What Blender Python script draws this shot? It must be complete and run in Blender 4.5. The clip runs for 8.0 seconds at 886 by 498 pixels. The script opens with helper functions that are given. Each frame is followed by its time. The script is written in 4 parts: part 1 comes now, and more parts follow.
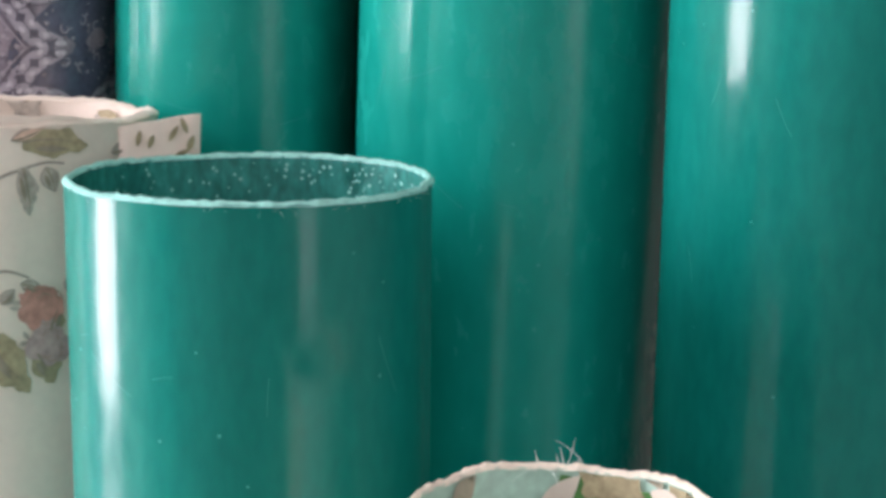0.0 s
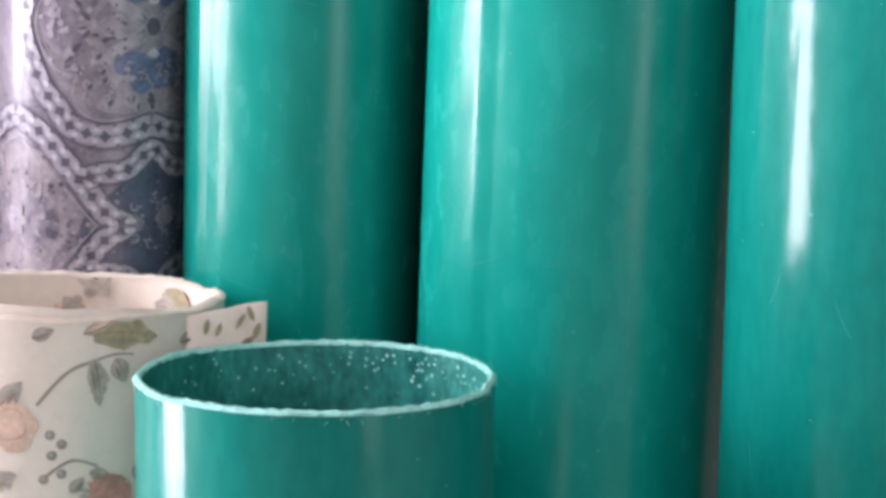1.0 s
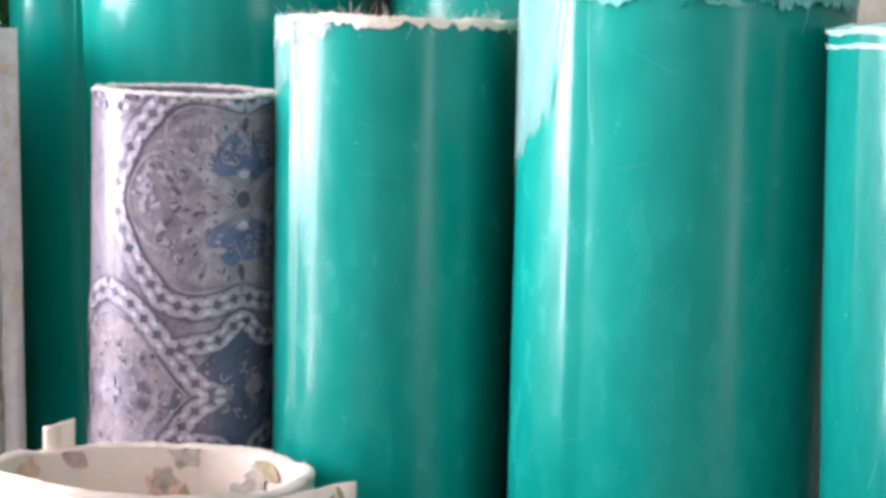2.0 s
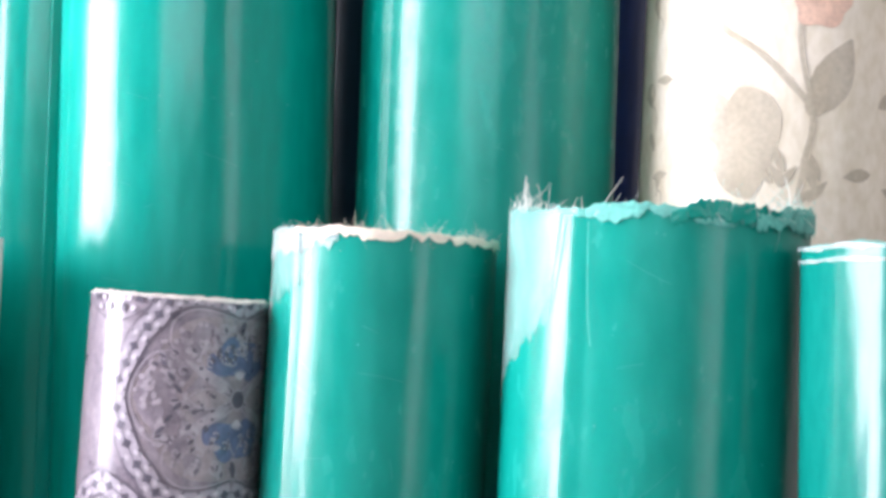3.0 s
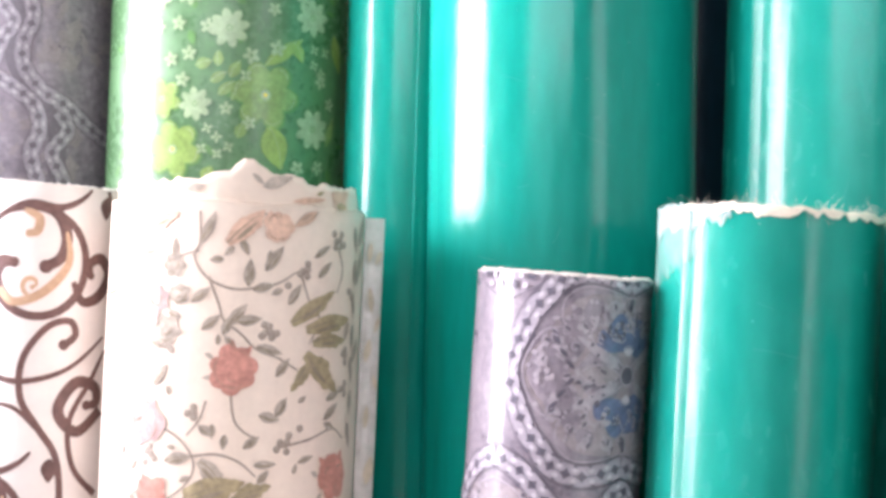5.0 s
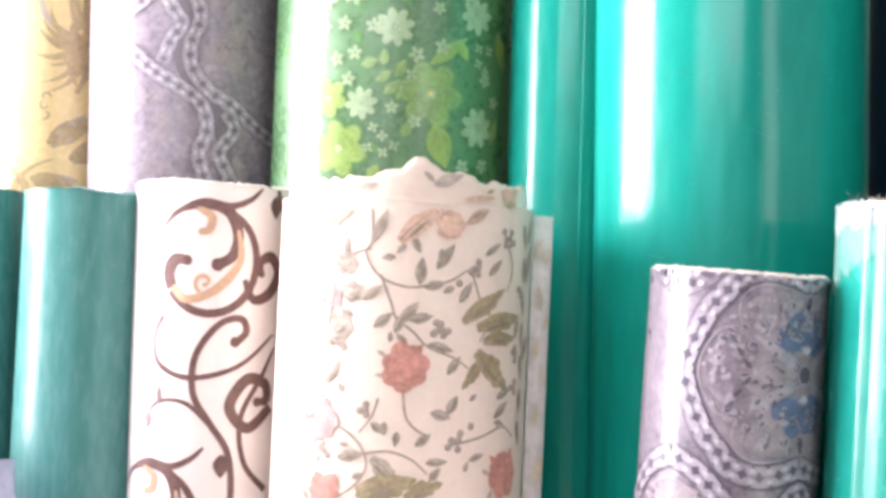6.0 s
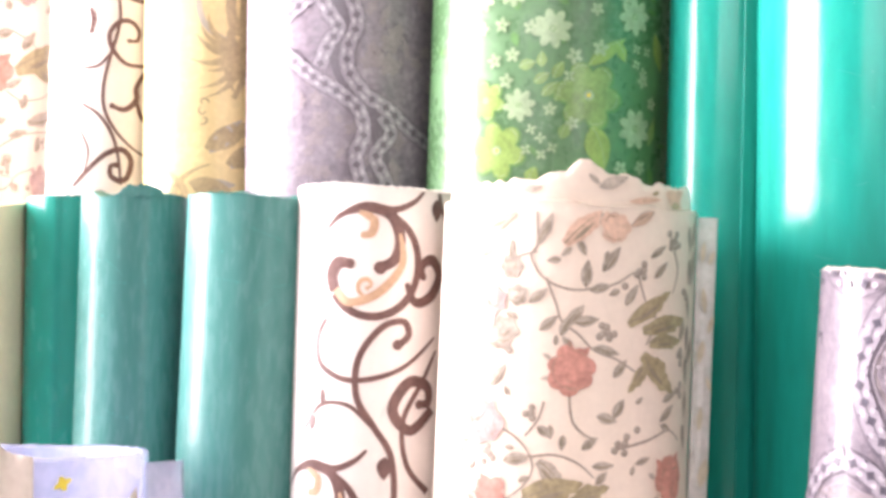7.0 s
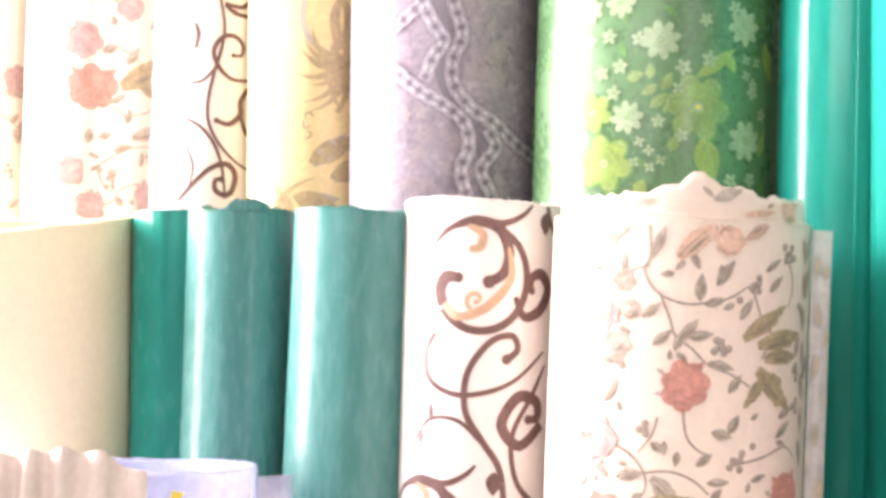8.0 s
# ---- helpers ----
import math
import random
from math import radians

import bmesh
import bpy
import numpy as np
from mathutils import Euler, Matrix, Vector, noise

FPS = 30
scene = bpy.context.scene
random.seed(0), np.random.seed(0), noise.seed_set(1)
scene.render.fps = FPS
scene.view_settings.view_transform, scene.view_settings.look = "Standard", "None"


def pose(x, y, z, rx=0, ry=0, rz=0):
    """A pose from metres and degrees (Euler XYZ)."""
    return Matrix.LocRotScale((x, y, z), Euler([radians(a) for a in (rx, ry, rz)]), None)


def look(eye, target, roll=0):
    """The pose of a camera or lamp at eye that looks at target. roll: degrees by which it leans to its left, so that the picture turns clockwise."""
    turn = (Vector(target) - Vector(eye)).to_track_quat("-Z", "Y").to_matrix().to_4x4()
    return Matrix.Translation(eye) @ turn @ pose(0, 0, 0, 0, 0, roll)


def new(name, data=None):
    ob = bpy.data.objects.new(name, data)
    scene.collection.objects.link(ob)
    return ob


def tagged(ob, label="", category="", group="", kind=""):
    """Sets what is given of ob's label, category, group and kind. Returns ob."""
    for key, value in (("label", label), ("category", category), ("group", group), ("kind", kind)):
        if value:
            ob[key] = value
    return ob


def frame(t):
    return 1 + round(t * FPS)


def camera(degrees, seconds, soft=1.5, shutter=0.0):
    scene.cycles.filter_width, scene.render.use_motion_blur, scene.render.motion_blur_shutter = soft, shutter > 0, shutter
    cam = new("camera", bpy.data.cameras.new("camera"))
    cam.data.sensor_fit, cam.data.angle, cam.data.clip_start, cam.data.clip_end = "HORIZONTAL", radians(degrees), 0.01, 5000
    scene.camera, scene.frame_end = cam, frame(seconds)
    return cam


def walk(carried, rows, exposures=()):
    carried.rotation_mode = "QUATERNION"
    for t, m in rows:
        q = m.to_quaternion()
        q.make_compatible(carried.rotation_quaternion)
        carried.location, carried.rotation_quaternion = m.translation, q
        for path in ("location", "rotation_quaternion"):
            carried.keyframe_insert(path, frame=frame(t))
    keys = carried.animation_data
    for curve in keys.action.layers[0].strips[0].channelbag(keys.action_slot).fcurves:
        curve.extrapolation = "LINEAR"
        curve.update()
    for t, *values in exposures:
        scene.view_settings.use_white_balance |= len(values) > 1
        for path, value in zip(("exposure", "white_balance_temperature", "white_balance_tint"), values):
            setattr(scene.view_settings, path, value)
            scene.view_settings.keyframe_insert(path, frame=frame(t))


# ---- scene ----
cam = camera(30.0, 8.0, soft=3.6)
PATH = [
    (0, (0.218, -0.833, 1.019), (-0.118, 1.053, 0.442), -0.9),
    (0.5, (0.223, -0.829, 1.045), (-0.162, 1.059, 0.51), -1.1),
    (1, (0.214, -0.834, 1.073), (-0.188, 1.069, 0.606), -1.1),
    (1.5, (0.206, -0.826, 1.12), (-0.269, 1.067, 0.685), -2.0),
    (2, (0.212, -0.824, 1.117), (-0.294, 1.079, 0.768), -2.2),
    (2.2, (0.206, -0.836, 1.092), (-0.275, 1.09, 0.843), -1.9),
    (3.3, (0.060, -0.954, 1.074), (-0.143, 1.037, 1.085), 0.3),
    (3.5, (0.051, -0.957, 1.077), (-0.161, 1.032, 1.087), 0.5),
    (4, (0.039, -0.960, 1.079), (-0.292, 1.012, 1.089), 0.1),
    (4.5, (0.024, -0.963, 1.077), (-0.403, 0.989, 1.078), -0.3),
    (5, (0.005, -0.963, 1.068), (-0.529, 0.964, 1.048), -0.4),
    (6.5, (-0.037, -0.974, 1.066), (-0.788, 0.879, 1.053), -0.6),
    (7, (-0.052, -0.978, 1.069), (-0.873, 0.845, 1.052), -0.8),
    (7.5, (-0.063, -0.977, 1.070), (-0.919, 0.831, 1.055), -0.8),
    (8, (-0.073, -0.979, 1.070), (-0.985, 0.801, 1.070), -0.9),
]
# exposure rises as the lens swings up out of the shaded foot of the stack
walk(cam, [(t, look(eye, target, roll)) for t, eye, target, roll in PATH],
     exposures=[(0, 0.28, 6300, 14), (1, 0.44, 6150, 16), (2, 0.55, 6100, 16), (3.5, 0.64, 6150, 14), (5, 0.82, 6300, 15), (6.5, 0.9, 6550, 17), (8, 0.97, 6950, 19)])

# ---- world and light ----
world = bpy.data.worlds.new("daylight")
world.use_nodes = True
scene.world = world
wn = world.node_tree.nodes
sky = wn.new("ShaderNodeTexSky")
sky.sky_type, sky.sun_disc = "NISHITA", False
sky.sun_elevation, sky.sun_rotation = radians(45), radians(250)
world.node_tree.links.new(sky.outputs[0], wn["Background"].inputs[0])
wn["Background"].inputs[1].default_value = 0.1


def opening_light(name, m, sx, sy, watts, colour):
    data = bpy.data.lights.new(name, "AREA")
    data.shape, data.size, data.size_y, data.energy, data.color = "RECTANGLE", sx, sy, watts, colour
    ob = new(name, data)
    ob.matrix_world = m
    return ob


# daylight through the side door and the narrow shop front across from it
opening_light("door_daylight", look((-2.46, -0.30, 1.20), (0, -0.30, 1.20)), 1.45, 2.2, 205, (1.0, 0.95, 1.0))
# added soft fill behind the camera, set high so the gloss barely mirrors it
opening_light("high_fill", look((-0.3, -2.95, 2.2), (-0.5, 0.3, 1.0)), 2.3, 0.85, 18, (1.0, 0.97, 1.0))
opening_light("shopfront_daylight", look((1.88, -1.85, 1.30), (0.0, 0.2, 1.15)), 0.6, 1.9, 7.5, (1.0, 0.97, 1.0))


# ---- materials ----
def material(name, colour, rough=0.4, vary=0.15, scale=8.0, fine=90.0, bump=0.05, coat=0.0, coat_rough=0.08,
             stretch=(1, 1, 1), second=None, metal=0.0, transmission=0.0, alpha=1.0, spec=0.5, waver=0.0):
    """A surface with broad patches and fine grain, at the object's own size."""
    m = bpy.data.materials.new(name)
    m.use_nodes = True
    n, l = m.node_tree.nodes, m.node_tree.links
    p = n["Principled BSDF"]
    tc, mp = n.new("ShaderNodeTexCoord"), n.new("ShaderNodeMapping")
    mp.inputs["Scale"].default_value = stretch
    l.new(tc.outputs["Object"], mp.inputs[0])
    big, small = n.new("ShaderNodeTexNoise"), n.new("ShaderNodeTexNoise")
    big.inputs["Scale"].default_value, big.inputs["Detail"].default_value = scale, 4
    small.inputs["Scale"].default_value, small.inputs["Detail"].default_value = fine, 3
    l.new(mp.outputs[0], big.inputs["Vector"]), l.new(mp.outputs[0], small.inputs["Vector"])
    mix = n.new("ShaderNodeMix")
    mix.data_type = "RGBA"
    dark = [c * (1 - vary) for c in colour]
    light = second or [min(1, c * (1 + vary)) for c in colour]
    mix.inputs["A"].default_value, mix.inputs["B"].default_value = (*dark, 1), (*light, 1)
    add = n.new("ShaderNodeMath")
    add.operation = "MULTIPLY_ADD"
    add.inputs[1].default_value, add.inputs[2].default_value = 0.45, 0.28
    half = n.new("ShaderNodeMath")
    half.operation = "ADD"
    l.new(big.outputs[0], half.inputs[0]), l.new(small.outputs[0], half.inputs[1])
    l.new(half.outputs[0], add.inputs[0])
    ramp = n.new("ShaderNodeMapRange")
    ramp.inputs["From Min"].default_value, ramp.inputs["From Max"].default_value = 0.55, 0.9
    l.new(add.outputs[0], ramp.inputs[0])
    l.new(ramp.outputs[0], mix.inputs["Factor"])
    l.new(mix.outputs["Result"], p.inputs["Base Color"])
    ro = n.new("ShaderNodeMapRange")
    ro.inputs["From Min"].default_value, ro.inputs["From Max"].default_value = 0.3, 0.7
    ro.inputs["To Min"].default_value, ro.inputs["To Max"].default_value = rough * 0.75, min(1, rough * 1.3)
    l.new(big.outputs[0], ro.inputs[0]), l.new(ro.outputs[0], p.inputs["Roughness"])
    bp = n.new("ShaderNodeBump")
    bp.inputs["Strength"].default_value, bp.inputs["Distance"].default_value = bump, 0.002
    l.new(small.outputs[0], bp.inputs["Height"]), l.new(bp.outputs[0], p.inputs["Normal"])
    if waver:                       # the slight unevenness of a wound sheet, seen in its gloss
        sw, wv = n.new("ShaderNodeTexNoise"), n.new("ShaderNodeBump")
        sw.inputs["Scale"].default_value, sw.inputs["Detail"].default_value = 26, 5
        wv.inputs["Strength"].default_value, wv.inputs["Distance"].default_value = waver, 0.001
        l.new(mp.outputs[0], sw.inputs["Vector"]), l.new(sw.outputs[0], wv.inputs["Height"])
        l.new(wv.outputs[0], bp.inputs["Normal"])
    p.inputs["Coat Weight"].default_value = coat
    cr = n.new("ShaderNodeMapRange")
    cr.inputs["From Min"].default_value, cr.inputs["From Max"].default_value = 0.75, 1.3
    cr.inputs["To Min"].default_value, cr.inputs["To Max"].default_value = coat_rough * 0.6, coat_rough * 1.5
    l.new(half.outputs[0], cr.inputs[0]), l.new(cr.outputs[0], p.inputs["Coat Roughness"])
    l.new(bp.outputs[0], p.inputs["Coat Normal"])
    p.inputs["Metallic"].default_value, p.inputs["Transmission Weight"].default_value = metal, transmission
    p.inputs["Alpha"].default_value, p.inputs["Specular IOR Level"].default_value = alpha, spec
    return m


TALL = (1.0, 1.0, 0.22)   # streaks along a roll's length
TEAL = (0.0004, 0.275, 0.214)
M = dict(
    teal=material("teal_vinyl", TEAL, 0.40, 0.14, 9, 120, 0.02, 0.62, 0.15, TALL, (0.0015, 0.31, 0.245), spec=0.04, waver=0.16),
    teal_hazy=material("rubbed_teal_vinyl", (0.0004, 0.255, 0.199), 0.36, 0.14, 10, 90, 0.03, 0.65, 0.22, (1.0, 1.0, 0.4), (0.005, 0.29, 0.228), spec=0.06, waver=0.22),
    # dusty teal, darkened in its colour for the dimmer front and right end
    teal_dusty_dim=material("dimmed_dusty_teal_vinyl", (0.0006, 0.165, 0.13), 0.42, 0.16, 8, 160, 0.03, 0.62, 0.17, (1.0, 1.0, 0.4), (0.003, 0.192, 0.153), spec=0.06, waver=0.2),
    teal_grey=material("greyish_teal_vinyl", (0.05, 0.225, 0.20), 0.42, 0.12, 12, 220, 0.03, 0.42, 0.28, TALL, (0.10, 0.27, 0.25), spec=0.15, waver=0.14),
    teal_deep=material("teal_inner_face", (0.004, 0.15, 0.12), 0.45, 0.45, 60, 260, 0.3, 0.3, 0.2, (1, 1, 0.5), (0.03, 0.30, 0.25)),
    edge=material("cut_edge", (0.26, 0.57, 0.50), 0.6, 0.3, 60, 400, 0.4),
    navy=material("navy_vinyl", (0.018, 0.045, 0.16), 0.35, 0.3, 8, 160, 0.04, 0.3, 0.1, TALL),
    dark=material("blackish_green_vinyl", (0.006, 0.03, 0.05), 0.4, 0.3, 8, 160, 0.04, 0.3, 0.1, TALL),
    cream=material("cream_vinyl", (0.75, 0.645, 0.545), 0.45, 0.05, 10, 200, 0.04, 0.14, 0.16, spec=0.3),
    white=material("white_vinyl", (0.75, 0.69, 0.645), 0.45, 0.04, 10, 200, 0.04, 0.10, 0.2, spec=0.25),
    backing=material("plain_cream_backing", (0.90, 0.73, 0.49), 0.65, 0.06, 6, 160, 0.08),
    beige=material("beige_printed_vinyl", (0.66, 0.58, 0.40), 0.42, 0.12, 16, 180, 0.05, 0.3, 0.12, (1, 1, .5), (0.80, 0.74, 0.62)),
    yellow=material("yellow_vinyl", (0.76, 0.61, 0.28), 0.44, 0.12, 16, 160, 0.05, 0.6, 0.22),
    purple=material("mauve_grey_vinyl", (0.21, 0.175, 0.22), 0.42, 0.3, 45, 170, 0.05, 0.6, 0.22, (1, 1, 1), (0.37, 0.32, 0.37)),
    paisley=material("grey_mauve_vinyl", (0.20, 0.175, 0.225), 0.34, 0.30, 60, 190, 0.05, 0.35, 0.08, (1, 1, 1), (0.35, 0.30, 0.34)),
    green=material("green_vinyl", (0.068, 0.185, 0.065), 0.46, 0.3, 18, 150, 0.05, 0.8, 0.3),
    clear=material("clear_bluish_sheet", (0.56, 0.58, 0.80), 0.25, 0.2, 12, 120, 0.08, 0.5, 0.06, alpha=0.5),
    clear_green=material("clear_printed_sheet", (0.42, 0.60, 0.50), 0.3, 0.3, 30, 160, 0.1, 0.4, 0.1),
    wrap=material("torn_clear_wrap", (0.66, 0.76, 0.73), 0.42, 0.35, 40, 260, 0.25, 0.4, 0.2, alpha=0.24),
    # faint film whose pale colour also paints in the door's sheen
    wrap_sheen=material("thin_wrap_sheen", (0.66, 0.76, 0.73), 0.5, 0.35, 30, 200, 0.25, 0.05, 0.2, (1, 1, 0.4), alpha=0.12, spec=0.1),
    shred=material("pale_teal_shreds", (0.15, 0.54, 0.46), 0.5, 0.35, 60, 300, 0.3, 0.3, 0.2, alpha=0.75),
    thread=material("frayed_thread", (0.72, 0.76, 0.70), 0.7, 0.1, 40, 300, 0.1),
    lint=material("beige_lint", (0.76, 0.68, 0.56), 0.8, 0.2, 60, 400, 0.3),
    ink_brown=material("brown_ink", (0.15, 0.085, 0.075), 0.42, 0.3, 60, 260, 0.03, 0.10, 0.14, spec=0.25),
    ink_tan=material("tan_ink", (0.52, 0.35, 0.23), 0.42, 0.2, 60, 260, 0.03, 0.10, 0.14, spec=0.25),
    ink_red=material("rose_red_ink", (0.55, 0.27, 0.22), 0.42, 0.35, 90, 300, 0.03, 0.10, 0.14, spec=0.25),
    ink_peach=material("peach_ink", (0.66, 0.46, 0.35), 0.42, 0.25, 90, 300, 0.03, 0.10, 0.14, spec=0.25),
    ink_mauve=material("mauve_ink", (0.46, 0.33, 0.31), 0.42, 0.3, 90, 300, 0.03, 0.10, 0.14, spec=0.25),
    ink_palm=material("palm_brown_ink", (0.44, 0.34, 0.17), 0.42, 0.3, 50, 260, 0.03, 0.3, 0.1),
    ink_fold=material("petal_line_ink", (0.40, 0.26, 0.20), 0.42, 0.2, 90, 300, 0.03, 0.10, 0.14, spec=0.25),
    ink_leaf=material("grey_olive_ink", (0.43, 0.375, 0.315), 0.42, 0.35, 120, 300, 0.03, 0.10, 0.14, spec=0.25),
    ink_olive=material("olive_ink", (0.37, 0.31, 0.19), 0.42, 0.35, 90, 300, 0.03, 0.10, 0.14, spec=0.25),
    ink_stem=material("grey_brown_ink", (0.33, 0.275, 0.23), 0.42, 0.25, 90, 300, 0.03, 0.10, 0.14, spec=0.25),
    ink_pale=material("pale_grey_ink", (0.44, 0.39, 0.29), 0.42, 0.2, 40, 260, 0.03, 0.3, 0.1),
    ink_lilac=material("pale_lilac_ink", (0.52, 0.48, 0.53), 0.36, 0.25, 120, 300, 0.03, 0.25, 0.1),
    ink_slate=material("slate_ink", (0.105, 0.095, 0.125), 0.36, 0.3, 120, 300, 0.03, 0.25, 0.1),
    ink_blue=material("dusty_blue_ink", (0.12, 0.145, 0.25), 0.36, 0.35, 90, 300, 0.03, 0.25, 0.1),
    ink_mist=material("misty_lilac_ink", (0.36, 0.32, 0.36), 0.36, 0.25, 120, 300, 0.03, 0.25, 0.1),
    ink_bead=material("bead_lilac_ink", (0.36, 0.325, 0.375), 0.4, 0.2, 120, 300, 0.03, 0.5, 0.2),
    ink_plum=material("plum_grey_ink", (0.16, 0.135, 0.165), 0.4, 0.2, 120, 300, 0.03, 0.5, 0.2),
    ink_greyrose=material("grey_rose_ink", (0.30, 0.255, 0.275), 0.36, 0.25, 120, 300, 0.03, 0.25, 0.1),
    ink_rib=material("dark_olive_line_ink", (0.29, 0.245, 0.18), 0.42, 0.25, 120, 300, 0.03, 0.10, 0.14, spec=0.25),
    ink_wash=material("mauve_wash_ink", (0.22, 0.19, 0.225), 0.34, 0.3, 70, 260, 0.04, 0.3, 0.1),
    ink_night=material("night_blue_ink", (0.085, 0.09, 0.14), 0.34, 0.35, 70, 260, 0.04, 0.5, 0.1),
    ink_pollen=material("pale_lime_ink", (0.20, 0.33, 0.10), 0.4, 0.3, 60, 260, 0.03, 0.35, 0.1),
    ink_lime=material("lime_ink", (0.23, 0.36, 0.085), 0.4, 0.3, 60, 260, 0.03, 0.35, 0.1),
    ink_mint=material("pale_green_ink", (0.30, 0.42, 0.24), 0.4, 0.25, 90, 260, 0.03, 0.35, 0.1),
    ink_mid=material("mid_green_ink", (0.10, 0.25, 0.07), 0.4, 0.25, 60, 260, 0.03, 0.35, 0.1),
    ink_yellow=material("yellow_ink", (0.75, 0.60, 0.05), 0.4, 0.1, 60, 260, 0.03),
    film_white=material("milky_film", (0.74, 0.71, 0.65), 0.35, 0.15, 60, 200, 0.05, 0.4, 0.1, (1, 1, 1), (0.90, 0.87, 0.83), alpha=0.6),
    scuff=material("pale_scuff", (0.045, 0.34, 0.28), 0.6, 0.3, 90, 300, 0.05),
    drape=material("beige_floral_cloth", (0.64, 0.55, 0.48), 0.8, 0.08, 14, 200, 0.03, second=(0.72, 0.64, 0.57)),
    plaster=material("painted_plaster", (0.52, 0.50, 0.47), 0.8, 0.08, 3, 60, 0.15),
    brown_paint=material("brown_wall_paint", (0.19, 0.178, 0.165), 0.7, 0.15, 3, 60, 0.12),
    floor=material("polished_cement_floor", (0.33, 0.315, 0.285), 0.08, 0.2, 4, 80, 0.01, 0.8, 0.06),
)


# ---- the room ----
def mesh_of(name, bm):
    me = bpy.data.meshes.new(name)
    bmesh.ops.recalc_face_normals(bm, faces=bm.faces)
    bm.to_mesh(me)
    bm.free()
    return me


def part(name, bm, mat, parent, label="", smooth=True):
    ob = new(name, mesh_of(name, bm))
    ob.data.materials.append(M[mat])
    ob.data.polygons.foreach_set("use_smooth", [smooth] * len(ob.data.polygons))
    ob.parent = parent
    if label:
        tagged(ob, label)
    return ob


def box(bm, lo, hi):
    c, s = [(a + b) / 2 for a, b in zip(lo, hi)], [b - a for a, b in zip(lo, hi)]
    bmesh.ops.create_cube(bm, size=1, matrix=Matrix.Translation(c) @ Matrix.Diagonal((*s, 1)))


def structure(name, boxes, mat, label, category):
    bm = bmesh.new()
    for lo, hi in boxes:
        box(bm, lo, hi)
    ob = part(name, bm, mat, None, smooth=False)
    return tagged(ob, label, category, kind="structure")


structure("floor", [((-2.7, -3.2, -0.1), (2.1, 0.9, 0.0))], "floor", "grey cement shop floor under the rolls", "floor")
structure("ceiling", [((-2.7, -3.2, 2.8), (2.1, 0.9, 2.95))], "plaster", "plain painted plaster shop ceiling", "ceiling")
structure("wall_north", [((-2.7, 0.68, 0.0), (2.1, 0.88, 2.8))], "plaster", "painted plaster wall behind the standing rolls", "wall")
structure("wall_east", [((1.9, -3.0, 0.0), (2.1, -2.15, 2.8)), ((1.9, -1.55, 0.0), (2.1, 0.68, 2.8)), ((1.9, -2.15, 2.3), (2.1, -1.55, 2.8)),
                        ((1.9, -2.15, 0.0), (2.1, -1.55, 0.3))], "brown_paint", "brown painted side wall with a narrow opening", "wall")
structure("wall_west", [((-2.7, -3.0, 0.0), (-2.5, -1.06, 2.8)), ((-2.7, 0.46, 0.0), (-2.5, 0.68, 2.8)),
                        ((-2.7, -1.06, 2.35), (-2.5, 0.46, 2.8))], "plaster", "plaster side wall with an open doorway", "wall")
# unseen wall; its high opening is made up to hold the fill lamp
structure("wall_south", [((-2.7, -3.2, 0.0), (-1.5, -3.0, 2.8)), ((0.9, -3.2, 0.0), (2.1, -3.0, 2.8)),
                         ((-1.5, -3.2, 0.0), (0.9, -3.0, 1.75)), ((-1.5, -3.2, 2.65), (0.9, -3.0, 2.8))], "brown_paint",
          "brown painted front wall with an added opening for the fill lamp", "wall")

# ---- the rolls: foot on the floor, centre of the top, radius ----
ROLLS = dict(
    teal_front=((-0.019, -0.160), (-0.012, -0.0745, 0.819), 0.0897),
    floral_low=((-0.232, -0.057), (-0.1925, 0.015, 0.828), 0.096),
    print_low=((0.165, -0.307), (0.159, -0.243, 0.730), 0.065),
    blue_clear=((-0.860, -0.087), (-0.879, -0.008, 0.912), 0.134),
    paisley=((-0.287, 0.123), (-0.222, 0.177, 1.037), 0.061),
    teal_r2=((-0.1365, 0.130), (-0.0795, 0.186, 1.078), 0.0755),
    teal_r3=((0.054, 0.100), (0.105, 0.157, 1.091), 0.097),
    teal_r4=((0.267, 0.012), (0.283, 0.066, 1.07), 0.095),
    floral_big=((-0.518, 0.148), (-0.478, 0.205, 1.087), 0.095),
    scroll_b=((-0.670, 0.163), (-0.649, 0.220, 1.105), 0.064),
    teal_b=((-0.796, 0.148), (-0.752, 0.205, 1.101), 0.057),
    teal_a=((-0.9045, 0.157), (-0.8785, 0.215, 1.105), 0.0465),
    teal_a0=((-0.970, 0.205), (-0.970, 0.263, 1.106), 0.050),
    cream=((-1.127, 0.138), (-1.128, 0.195, 1.109), 0.122),
    teal_c1=((-0.2725, 0.298), (-0.2555, 0.376, 1.5), 0.108),
    teal_c2=((-0.0625, 0.308), (-0.0185, 0.386, 1.5), 0.101),
    teal_c0=((-0.4245, 0.333), (-0.3935, 0.411, 1.5), 0.054),
    navy1=((-0.2045, 0.418), (-0.1665, 0.496, 1.5), 0.048),
    navy2=((0.0025, 0.428), (0.0575, 0.506, 1.5), 0.054),
    floral_r=((0.148, 0.303), (0.216, 0.381, 1.5), 0.108),
    green=((-0.607, 0.348), (-0.558, 0.426, 1.5), 0.109),
    purple=((-0.774, 0.338), (-0.770, 0.416, 1.500), 0.092),
    yellow=((-0.919, 0.338), (-0.922, 0.416, 1.5), 0.063),
    scroll_c=((-1.066, 0.333), (-1.021, 0.411, 1.5), 0.058),
    floral_c=((-1.219, 0.338), (-1.192, 0.416, 1.500), 0.066),
